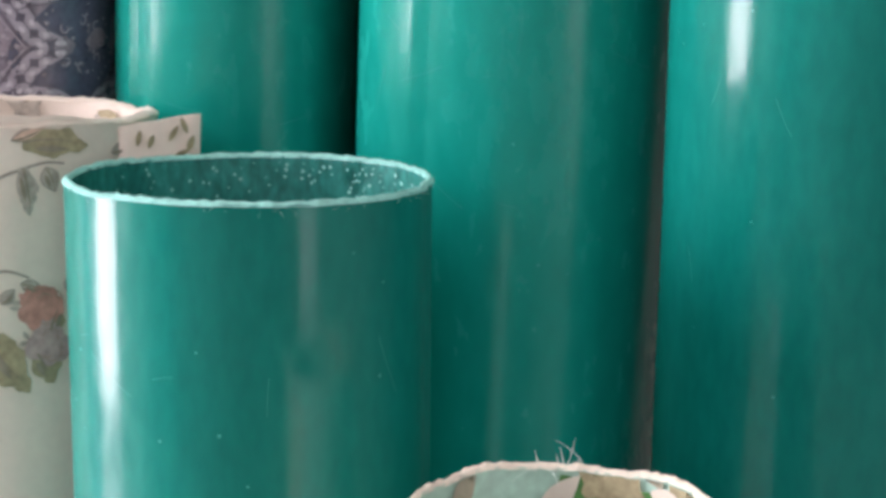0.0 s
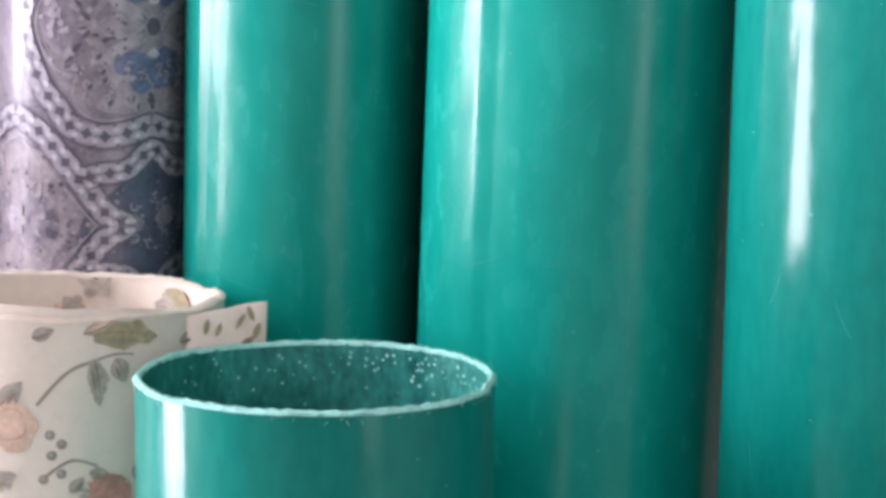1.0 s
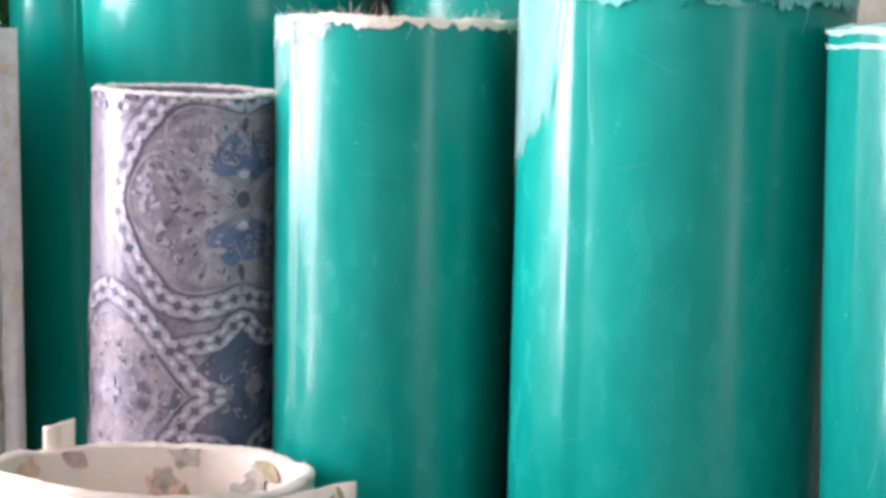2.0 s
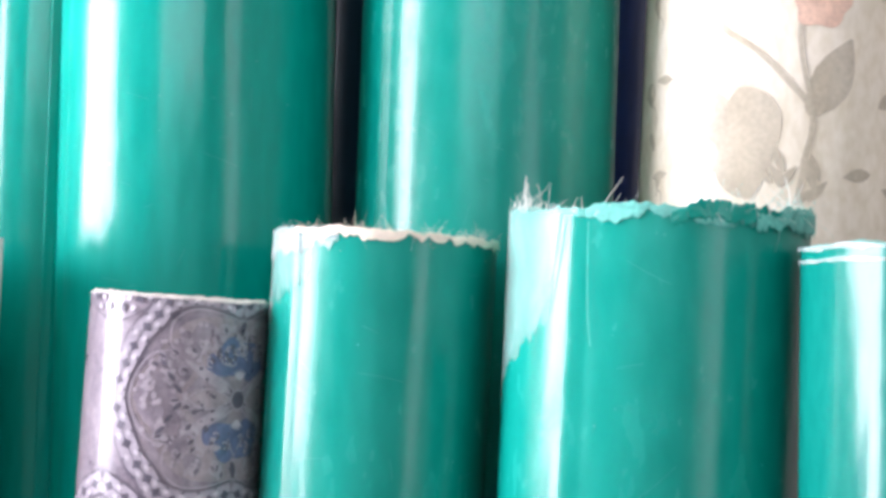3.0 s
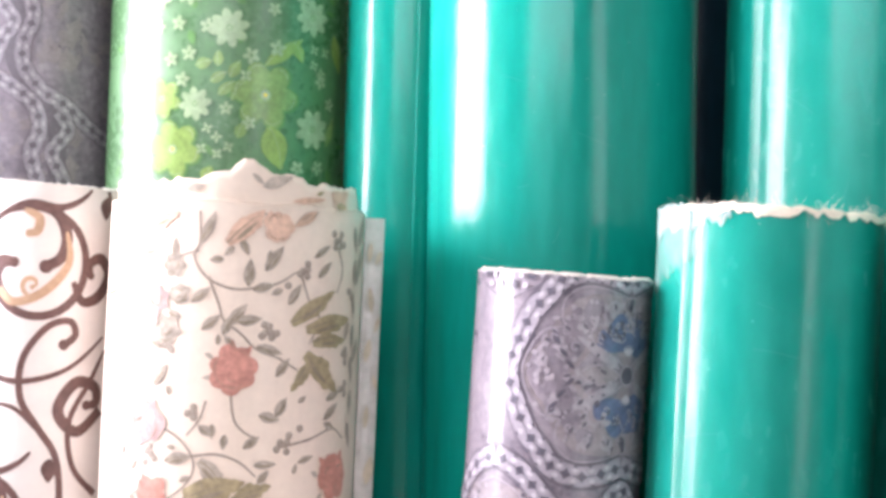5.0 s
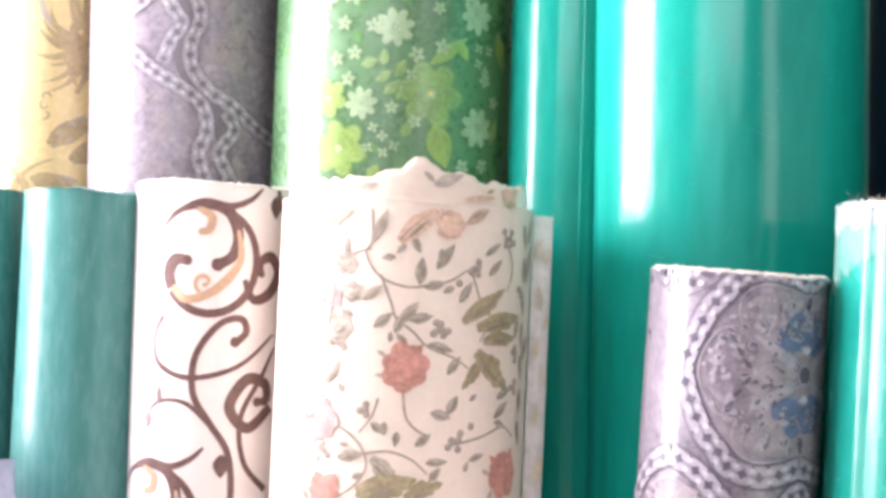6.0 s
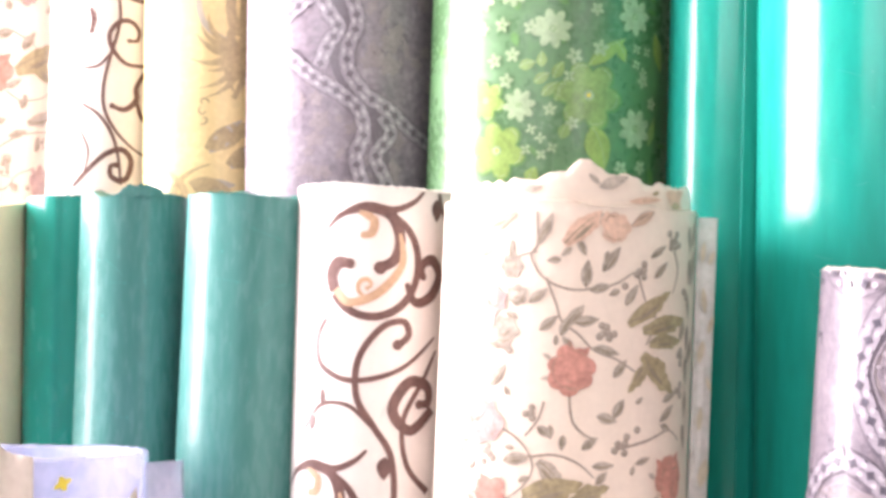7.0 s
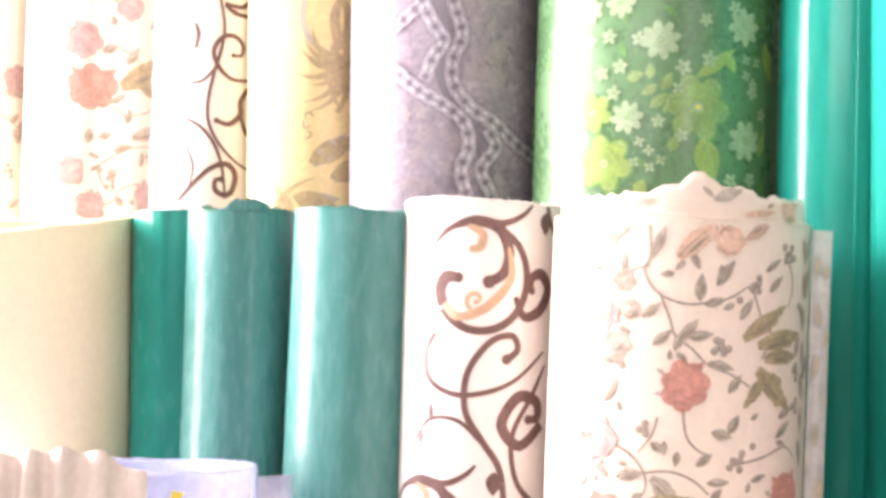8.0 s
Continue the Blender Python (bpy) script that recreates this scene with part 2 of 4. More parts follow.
    floral_d=((-1.356, 0.338), (-1.357, 0.416, 1.500), 0.090),
)
AISLE = Vector((0.0, -0.95, 1.05))   # where a buyer stands: printed faces are turned to it


class Roll:
    """A sheet wound into a standing tube: a thing with its sheet, and prints laid on its outer face."""

    def __init__(self, key, name, mat, label, wall=0.004, inner=None, edge=None, rim=0.0015, seam=None, dent=0.0008,
                 rise=None, group="standing rolls of sheet", rows=30, segs=112, seed=1):
        (bx, by), top, self.r = ROLLS[key]
        base, top = Vector((bx, by, 0.0)), Vector(top)
        axis = top - base
        self.length = axis.length
        self.rise, self.rim, self.seed, self.wall, self.dent = rise, rim, seed, wall, dent
        way = AISLE - (base + axis * 0.9)
        z = axis.normalized()
        y = -(way - z * way.dot(z)).normalized()
        x = y.cross(z)
        self.ob = new(name)
        self.ob.empty_display_size = 0.05
        self.ob.matrix_world = Matrix.Translation(base) @ Matrix((x, y, z)).transposed().to_4x4()
        tagged(self.ob, label, "sheet roll", group)
        self.seam = seam
        bm = bmesh.new()
        cut = bmesh.new()
        outer, inn = [], []
        levels = [(k / rows) for k in range(rows + 1)]
        for f in levels:
            row, low = [], []
            for i in range(segs + 1):
                a = 2 * math.pi * i / segs - math.pi
                h = self.height(a) * f
                row.append(bm.verts.new(self.at_angle(a, h)))
            outer.append(row)
        for j in range(rows):
            for i in range(segs):
                bm.faces.new((outer[j][i], outer[j][i + 1], outer[j + 1][i + 1], outer[j + 1][i]))
        if seam is not None:      # the step where the last layer ends
            for j in range(rows):
                bm.faces.new((outer[j][segs], outer[j][0], outer[j + 1][0], outer[j + 1][segs]))
        else:
            bmesh.ops.remove_doubles(bm, verts=bm.verts, dist=1e-6)
        self.sheet = part("outer_sheet", bm, mat, self.ob)
        # inner face and cut edge
        inner_rows = []
        bm = bmesh.new()
        for f in (1.0, 0.93, 0.7, 0.3, 0.0):
            inner_rows.append([bm.verts.new(self.at_angle(2 * math.pi * i / 64 - math.pi, self.height(2 * math.pi * i / 64 - math.pi) * f, -wall - (1 - f) * 0.004)) for i in range(64)])
        for a, b in zip(inner_rows, inner_rows[1:]):
            for i in range(64):
                bm.faces.new((a[i], a[(i + 1) % 64], b[(i + 1) % 64], b[i]))
        bm.faces.new(inner_rows[-1])
        part("inner_face", bm, inner or mat, self.ob)
        bm = bmesh.new()
        rnd = random.Random(seed)
        loops = [[], [], []]
        n = 160
        for i in range(n):
            a = 2 * math.pi * i / n - math.pi
            h = self.height(a)
            for loop, (off, up) in zip(loops, ((0.0006, -0.0008), (-wall / 2, 0.0012 + 0.0012 * rnd.random()), (-wall - 0.0006, -0.0008))):
                loop.append(bm.verts.new(self.at_angle(a, h + up, off + 0.0005 * rnd.uniform(-1, 1))))
        for a, b in zip(loops, loops[1:]):
            for i in range(n):
                bm.faces.new((a[i], a[(i + 1) % n], b[(i + 1) % n], b[i]))
        part("cut_edge", bm, edge or mat, self.ob, "rough cut edge")

    def height(self, a):
        h = self.length + self.rim * (noise.noise(Vector((math.cos(a) * 2, math.sin(a) * 2, self.seed * 7.3))) * 1.2
                                      + 0.3 * noise.noise(Vector((math.cos(a) * 9, math.sin(a) * 9, self.seed * 3.1))))
        return h + (self.rise(a) if self.rise else 0.0)

    def at_angle(self, a, h, off=0.0):
        """a: radians round from the front, to the right."""
        r = self.r + off
        if self.seam is not None:
            r += 0.0022 * (((a - self.seam) / (2 * math.pi)) % 1.0) - 0.0011
        r += self.dent * noise.noise(Vector((math.cos(a) * 2.5, math.sin(a) * 2.5, h * 2.2 + self.seed * 5)))
        r += self.dent * 0.3 * noise.noise(Vector((math.cos(a) * 9, math.sin(a) * 9, h * 7 + self.seed * 9)))
        return Vector((r * math.sin(a), -r * math.cos(a), h))

    def spot(self, u, v, off):
        return self.at_angle(u / self.r, self.length + v, off)


class Print:
    """One colour of ink on a roll: flat shapes that follow its round face. u: metres round from the front, v: up from the top."""

    def __init__(self, roll, mat, lift=0.0004, name="print", low=-0.62, reach=1.9, over=0.0):
        self.roll, self.mat, self.lift, self.bm, self.name, self.low, self.reach, self.over = roll, mat, lift, bmesh.new(), name, low, reach, over

    def ok(self, u, v):
        return abs(u) < self.roll.r * self.reach and self.low < v < 0.02 + self.over

    def vert(self, u, v):
        a = u / self.roll.r
        v = min(v, self.roll.height(a) - self.roll.length - 0.001 + self.over)
        return self.bm.verts.new(self.roll.spot(u, v, self.lift))

    def blob(self, u, v, rx, ry=None, turn=0.0, lobes=0, depth=0.15, n=20, point=0.0):
        if not self.ok(u, v):
            return
        ry = ry or rx
        c, s = math.cos(turn), math.sin(turn)

        def ring(k):
            out = []
            for i in range(n):
                a = 2 * math.pi * i / n
                q = k * (1 + depth * math.cos(lobes * a) if lobes else 1)
                x, y = rx * q * math.cos(a), ry * q * math.sin(a) * (1 - point * abs(math.cos(a)))
                out.append(self.vert(u + x * c - y * s, v + x * s + y * c))
            return out
        mid, edge, heart = ring(0.55), ring(1.0), self.vert(u, v)
        for i in range(n):
            j = (i + 1) % n
            self.bm.faces.new((heart, mid[i], mid[j]))
            self.bm.faces.new((mid[i], edge[i], edge[j], mid[j]))

    def leaf(self, u, v, length, width, turn):
        """A pointed leaf from its stalk at (u, v)."""
        c, s = math.cos(turn), math.sin(turn)
        self.stroke([(u + c * length * k / 6, v + s * length * k / 6) for k in range(7)],
                    [width * math.sin(math.pi * (0.04 + 0.94 * (k / 6) ** 0.85)) for k in range(7)])

    def stroke(self, pts, widths, ball=0.0):
        pts = [Vector(p) for p in pts]
        if not self.ok(*pts[len(pts) // 2]):
            return
        if not isinstance(widths, (list, tuple)):
            widths = [widths] * len(pts)
        last = None
        for i, p in enumerate(pts):
            d = (pts[min(i + 1, len(pts) - 1)] - pts[max(i - 1, 0)])
            if d.length < 1e-9:
                continue
            d.normalize()
            side = Vector((-d.y, d.x)) * widths[i] / 2
            row = (self.vert(*(p + side)), self.vert(*p), self.vert(*(p - side)))
            if last:
                self.bm.faces.new((last[0], last[1], row[1], row[0]))
                self.bm.faces.new((last[1], last[2], row[2], row[1]))
            last = row
        if ball:
            self.blob(*pts[-1], ball, n=14)

    def arc(self, u, v, r, a0, a1, w0, w1=None, mid=None, squash=1.0, n=22):
        """A bent stroke about (u, v), from angle a0 to a1 in degrees; mid: its width half way."""
        w1 = w0 if w1 is None else w1
        mid = (w0 + w1) / 2 if mid is None else mid
        ks = [k / n for k in range(n + 1)]
        self.stroke([(u + r * math.cos(radians(a0 + (a1 - a0) * k)), v + squash * r * math.sin(radians(a0 + (a1 - a0) * k))) for k in ks],
                    [(w0 * (1 - k) + w1 * k) * (1 - 4 * k * (1 - k)) + mid * 4 * k * (1 - k) for k in ks])

    def curl(self, u, v, r, a0, turns, w, ball=0.0, sense=1):
        """A volute that winds in from radius r at angle a0."""
        n = int(26 * abs(turns)) + 8
        pts = []
        for k in range(n + 1):
            f = k / n
            a, q = radians(a0) + sense * 2 * math.pi * turns * f, r * (1 - 0.78 * f)
            pts.append((u + q * math.cos(a), v + q * math.sin(a)))
        self.stroke(pts, [w * (0.55 + 0.6 * math.sin(math.pi * min(1, 0.15 + k / n))) for k in range(n + 1)], ball)

    def flower(self, u, v, r, petals, wide=0.36, turn=0.0):
        for k in range(petals):
            a = turn + 2 * math.pi * k / petals
            self.blob(u + 0.58 * r * math.cos(a), v + 0.58 * r * math.sin(a), 0.45 * r, wide * r, a, n=12)

    def done(self, label=""):
        if len(self.bm.verts):
            return tagged(part(self.name, self.bm, self.mat, self.roll.sheet, label), kind="stuff")
        self.bm.free()


def fringe(roll, name, mat, a0, a1, count, length, width, seed, label, lean=0.8, curl=0.4):
    """Loose threads standing from a torn rim between two angles."""
    rnd = random.Random(seed)
    bm = bmesh.new()
    for _ in range(count):
        a = rnd.uniform(a0, a1)
        foot = roll.at_angle(a, roll.height(a) - 0.003, -rnd.random() * roll.wall)
        size = length * rnd.uniform(0.25, 1.0)
        d = Vector((rnd.gauss(0.15, lean), rnd.gauss(0, lean), 1)).normalized()
        bend = Vector((rnd.gauss(0, curl), rnd.gauss(0, curl), rnd.gauss(-0.2, curl)))
        w, last = width * rnd.uniform(0.6, 1.3), None
        for k in range(6):
            f = k / 5
            p = foot + d * size * f + bend * size * f * f
            q = w * (1 - 0.75 * f)
            ring = [bm.verts.new(p + Vector((q * math.cos(t), q * math.sin(t), 0))) for t in (0.5, 2.6, 4.7)]
            if last:
                for i in range(3):
                    bm.faces.new((last[i], last[(i + 1) % 3], ring[(i + 1) % 3], ring[i]))
            last = ring
    return tagged(part(name, bm, mat, roll.ob, label), kind="stuff")


def patch(roll, name, mat, a0, a1, low, off=0.0012, ragged=0.004, seed=3, label="", over=0.0, slant=0.0):
    """A torn strip of film that clings to the top of a roll, from its rim down to low(f) metres below."""
    bm = bmesh.new()
    n, m = 110, 8
    rough = lambda f, k: sum(noise.noise(Vector((f * q, seed, k))) / (1 + 0.3 * i) for i, q in enumerate((7, 19, 43)))
    grid = []
    for i in range(n + 1):
        f = i / n
        row = []
        for j in range(m + 1):
            g = j / m
            a = a0 + (a1 - a0) * f + slant * g
            top = roll.height(a) - roll.length + (over(f) if callable(over) else over) + ragged * 0.4 * rough(f, 1)
            bottom = min(-low(f) + ragged * 0.8 * rough(f, 5), top - 0.001)
            row.append(bm.verts.new(roll.at_angle(a, roll.length + top + (bottom - top) * g,
                                                  off + 0.0006 * noise.noise(Vector((f * 12, g * 3, seed))))))
        grid.append(row)
    for i in range(n):
        for j in range(m):
            bm.faces.new((grid[i][j], grid[i + 1][j], grid[i + 1][j + 1], grid[i][j + 1]))
    ob = part(name, bm, mat, roll.sheet, label)
    mod = ob.modifiers.new("film", "SOLIDIFY")
    mod.thickness = 0.0002
    return ob


# ---- plain teal rolls ----
TL = "glossy teal vinyl sheet roll standing "
back = dict(wall=0.03, rows=34)
roll_c1 = Roll("teal_c1", "vinyl_roll", "teal", TL + "tall against the back row", seam=-1.2, seed=2, **back)
roll_c2 = Roll("teal_c2", "vinyl_roll", "teal_hazy", TL + "tall behind two shorter rolls", seam=-0.8, seed=3, dent=0.0014, **back)
roll_c0 = Roll("teal_c0", "vinyl_roll", "teal", "narrow " + TL + "beside the green floral roll", seam=0.4, seed=4, **back)
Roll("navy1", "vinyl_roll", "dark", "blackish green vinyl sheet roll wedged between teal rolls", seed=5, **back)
Roll("navy2", "vinyl_roll", "navy", "matt navy blue vinyl sheet roll in the back row", seed=6, **back)
roll_r2 = Roll("teal_r2", "vinyl_roll", "teal_hazy", TL + "with a linty frayed top", wall=0.02, inner="lint", edge="lint", rim=0.003, seam=-0.75, seed=7)
roll_r3 = Roll("teal_r3", "vinyl_roll", "teal_hazy", "broad " + TL + "with a torn shredded top", wall=0.015, edge="edge", rim=0.006, seam=-0.42, seed=8, dent=0.0012)
# this roll and the front one take the darkened teal, dimness in the colour
roll_r4 = Roll("teal_r4", "vinyl_roll", "teal_dusty_dim", "dusty teal vinyl sheet roll ending the short row", wall=0.02, edge="edge", rim=0.003, seed=9, dent=0.0012)
roll_front = Roll("teal_front", "vinyl_roll", "teal_dusty_dim", "short hollow teal vinyl sheet roll with a rough pale rim", wall=0.0026, inner="teal_deep", edge="edge", rim=0.001, seam=1.45, seed=10,
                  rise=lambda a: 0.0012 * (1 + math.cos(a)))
roll_a = Roll("teal_a", "vinyl_roll", "teal_grey", "greyish teal vinyl sheet roll with a crumpled top", wall=0.02, edge="teal_dusty_dim", rim=0.003, seed=11)
roll_a0 = Roll("teal_a0", "vinyl_roll", "teal_hazy", "dusty teal vinyl sheet roll behind the plain cream one", wall=0.02, edge="teal_dusty_dim", rim=0.001, seam=-0.5, seed=14)
roll_b = Roll("teal_b", "vinyl_roll", "teal_grey", "greyish teal vinyl sheet roll beside the scroll print", wall=0.02, edge="teal_dusty_dim", rim=0.002, seed=12)
roll_cream = Roll("cream", "vinyl_roll", "backing", "plain cream backed sheet roll with a sloping top", wall=0.006, rim=0.002, seed=13,
                  rise=lambda a: -0.026 * max(0.0, min(1.15, (1.35 - a) / 1.6)) if a > -2.0 else -0.0299 * (a + math.pi) / (math.pi - 2.0))

# ---- printed rolls ----
roll_floral = Roll("floral_big", "vinyl_roll", "cream", "cream vinyl roll printed with red roses and vines", wall=0.012, rim=0.002, seed=20)
roll_low = Roll("floral_low", "vinyl_roll", "cream", "short cream rose printed roll with a loose outer layer", wall=0.006, rim=0.003, seed=21,
                rise=lambda a: 0.005 * (1 + math.cos(a)))
roll_scroll = Roll("scroll_b", "vinyl_roll", "white", "white vinyl roll printed with brown scrolls", wall=0.012, rim=0.003, seed=22)
roll_scroll2 = Roll("scroll_c", "vinyl_roll", "white", "tall white vinyl roll printed with brown scrolls", seed=23, **back)
roll_pais = Roll("paisley", "vinyl_roll", "paisley", "short mauve grey roll printed with damask medallions", wall=0.006, edge="white", rim=0.001, seed=24)
roll_purple = Roll("purple", "vinyl_roll", "purple", "tall mauve grey roll with wavy beaded bands", seed=25, **back)
roll_green = Roll("green", "vinyl_roll", "green", "tall dark green roll printed with pale flowers", seed=26, **back)
roll_yellow = Roll("yellow", "vinyl_roll", "yellow", "tall yellow vinyl roll with brown palm print", seed=27, **back)
roll_right = Roll("floral_r", "vinyl_roll", "beige", "tall cream roll with pale grey leaf print", seed=28, **back)
roll_fc = Roll("floral_c", "vinyl_roll", "cream", "tall cream roll printed with roses and leaves", seed=29, **back)
roll_fd = Roll("floral_d", "vinyl_roll", "cream", "tall cream rose printed roll at the row's end", seed=30, **back)
roll_blue = Roll("blue_clear", "vinyl_roll", "clear", "short clear bluish plastic sheet roll, loosely wound", wall=0.003, inner="clear", edge="clear", rim=0.002, seed=31)
roll_print = Roll("print_low", "vinyl_roll", "clear_green", "low clear printed plastic roll with a threadbare rim", wall=0.003, inner="clear_green", edge="lint", rim=0.003, seed=32)


# ---- what the printed rolls carry ----
def side(roll, s):
    """Metres round the roll for a share of its half width as seen from the aisle."""
    return roll.r * math.asin(max(-0.999, min(0.999, s)))


def inks(roll, **mats):
    return {k: Print(roll, "ink_" + m, 0.0004 + 0.00015 * n, k + "_print") for n, (k, m) in enumerate(mats.items())}


def finish(ink):
    for p in ink.values():
        p.done()


def bow(p0, p1, bend, n=10):
    p0, p1 = Vector(p0), Vector(p1)
    d = p1 - p0
    across = Vector((-d.y, d.x)) * bend
    return [tuple(p0 + d * k / n + across * 4 * (k / n) * (1 - k / n)) for k in range(n + 1)]


def smooth_line(pts, n=8):
    q = [Vector(p) for p in (pts[0], *pts, pts[-1])]
    out = []
    for a, b, c, d in zip(q, q[1:], q[2:], q[3:]):
        for k in range(n):
            t = k / n
            out.append(tuple(0.5 * (2 * b + (c - a) * t + (2 * a - 5 * b + 4 * c - d) * t * t + (3 * b - 3 * c + d - a) * t ** 3)))
    return out + [tuple(pts[-1])]


def sprig(ink, u, v, turn, length, rnd, bend=None, big=1.0):
    """A bowed vine with paired leaves and a knot of berries at its tip."""
    end = (u + length * math.cos(turn), v + length * math.sin(turn))
    line = bow((u, v), end, rnd.uniform(-0.3, 0.3) if bend is None else bend)
    ink["stem"].stroke(line, 0.0013)
    for k in (3, 6, 9):
        for s in (1, -1):
            if rnd.random() < 0.7:
                a, size = turn + s * rnd.uniform(0.6, 1.1), rnd.uniform(0.008, 0.0135) * big
                ink["leaf"].leaf(*line[k], size, size * 0.48, a)
                ink["stem"].stroke(bow(line[k], (line[k][0] + size * math.cos(a), line[k][1] + size * math.sin(a)), 0.05, 5), 0.0006)
    for _ in range(4):
        ink["stem"].blob(end[0] + rnd.gauss(0, 0.0045 * big), end[1] + rnd.gauss(0, 0.0045 * big), 0.0022 * big, n=10)


def rose(ink, colour, u, v, size, rnd):
    t = rnd.uniform(-0.4, 0.4)
    ink[colour].blob(u, v, size * 0.95, size, t, 7, 0.07, 28)
    for k in range(3):
        a = 0.7 + k * 0.8 + t
        ink[colour].blob(u + size * 0.7 * math.cos(a), v + size * 0.75 * math.sin(a), size * 0.45, size * 0.33, a, n=14)
    for k in range(5):                                   # petal folds
        a = rnd.uniform(0, 6.28)
        ink["fold"].arc(u + size * 0.2 * math.cos(a), v + size * 0.2 * math.sin(a), size * rnd.uniform(0.25, 0.6), math.degrees(a) - 50, math.degrees(a) + 50, 0.0002, 0.0002, 0.0006, n=10)
    for k in range(3):
        ink["leaf"].leaf(u - size * 0.8, v - size * 0.3 - k * size * 0.35, size * 0.5, size * 0.22, 2.6 + k * 0.7)
    ink["stem"].stroke(bow((u, v - size * 0.9), (u + size * 0.3, v - size * 2.0), 0.2), 0.0012)


def floral_ink(roll):
    return inks(roll, stem="stem", leaf="leaf", olive="olive", red="red", mauve="mauve", peach="peach", fold="fold", rib="rib")


def mm(*pts):
    return [(a / 1000, b / 1000) for a, b in pts]


class RosePrint:
    """Motifs of a rose print, placed in millimetres round from the front and up from the rim."""

    def __init__(self, roll, seed):
        self.ink, self.rnd = floral_ink(roll), random.Random(seed)

    def leaf(self, colour, u0, v0, u1, v1, wide):
        (a, b), (c, d) = mm((u0, v0), (u1, v1))
        size, turn, w = math.hypot(c - a, d - b), math.atan2(d - b, c - a), wide / 1000
        ex, ey = math.cos(turn), math.sin(turn)
        if w > 0.0095:                            # a large leaf: ragged lobes along its rib
            for k, q in ((0.22, 0.7), (0.45, 1.0), (0.66, 0.85), (0.84, 0.5)):
                self.ink[colour].blob(a + ex * size * k - ey * w * self.rnd.uniform(-0.16, 0.16), b + ey * size * k + ex * w * self.rnd.uniform(-0.16, 0.16),
                                      size * 0.24, w * 0.5 * q, turn, 5, 0.10, 18)
        else:
            self.ink["stem"].leaf(a - ex * 0.0006, b - ey * 0.0006, size + 0.0012, w + 0.0012, turn)
        self.ink[colour].leaf(a, b, size, w, turn)
        self.ink["rib"].stroke(bow((a, b), (a + ex * size * 0.9, b + ey * size * 0.9), self.rnd.uniform(-0.08, 0.08), 6), [0.0011, 0.001, 0.0009, 0.0008, 0.0006, 0.0004, 0.0002])
        if w > 0.004:
            self.ink["rib"].leaf(a + ex * size * 0.2 + ey * w * 0.2, b + ey * size * 0.2 - ex * w * 0.2, size * 0.55, w * 0.22, turn)

    def rose(self, colour, u, v, r):
        (u, v), = mm((u, v))
        r, rnd, ink = r * 1.12 / 1000, self.rnd, self.ink
        ink[colour].blob(u, v, r * 0.78, r * 0.82, rnd.random(), 5, 0.10, 30)
        for k in range(7):
            a = 0.9 * k + rnd.uniform(-0.3, 0.3)
            q = rnd.uniform(0.28, 0.45)
            ink[colour].blob(u + r * 0.55 * math.cos(a), v + r * 0.55 * math.sin(a), r * q, r * q * 1.05, a, 2, 0.08, 18)
        for k in range(2):
            a = rnd.uniform(0.6, 2.6)
            ink[colour].leaf(u + r * 0.5 * math.cos(a), v + r * 0.5 * math.sin(a), r * 0.62, r * 0.3, a)
        for k in range(8):                         # petal folds
            a = rnd.uniform(0, 6.28)
            ink["fold"].arc(u + r * 0.25 * math.cos(a), v + r * 0.25 * math.sin(a), r * rnd.uniform(0.2, 0.6), math.degrees(a) - 45, math.degrees(a) + 45,
                            0.0002, 0.0002, r * 0.04, n=10)
        for k in range(2):
            a = rnd.uniform(2.4, 4.2)
            ink["leaf"].leaf(u + r * 0.85 * math.cos(a), v + r * 0.85 * math.sin(a), r * 0.4, r * 0.2, a + rnd.uniform(-0.6, 0.6))

    def petals(self, colour, u, v, r):
        (u, v), = mm((u, v))
        r = r / 1000
        self.ink[colour].blob(u, v, r, r * 0.92, self.rnd.random() * 3, 6, 0.13, 30)
        for k in range(5):
            a = self.rnd.uniform(0, 360)
            self.ink["rib"].arc(u, v, r * self.rnd.uniform(0.3, 0.8), a, a + 80, 0.0002, 0.0002, 0.0009, n=10)

    def berries(self, u, v, spread, count):
        (u, v), = mm((u, v))
        for k in range(count):
            a, q = 2.4 * k + self.rnd.random(), spread / 1000 * math.sqrt((k + 0.3) / count) * (count > 1)
            self.ink["stem"].blob(u + q * math.cos(a), v + q * math.sin(a), 0.0027, n=12)
            self.ink["leaf"].blob(u + q * math.cos(a) - 0.0006, v + q * math.sin(a) + 0.0006, 0.0012, n=8)
            if count > 1:
                self.ink["stem"].stroke(bow((u, v), (u + q * math.cos(a), v + q * math.sin(a)), 0.1, 5), 0.0007)

    def vine(self, *pts):
        line = smooth_line(mm(*pts), 6)
        n = len(line) - 1
        self.ink["stem"].stroke(line, [0.0019 - 0.0008 * k / n for k in range(n + 1)])


def rose_print(roll, ink, seed, top, bottom, cell=0.052, keep=(), big=1.0):
    """Scattered roses, vines and leaf clusters over the rest of a roll's face."""
    rnd = random.Random(seed)
    wide = roll.r * 1.75
    rows, cols = int((top - bottom) / cell), int(2 * wide / cell) + 1
    for j in range(rows):
        for i in range(cols):
            u = -wide + (i + 0.5 * (j % 2) + rnd.uniform(-0.2, 0.2)) * cell
            v = top - (j + 0.5 + rnd.uniform(-0.25, 0.25)) * cell
            if any(abs(u - a) < 0.03 and abs(v - b) < 0.03 for a, b in keep):
                continue
            pick = (i + 2 * j) % 4
            if pick == 0:
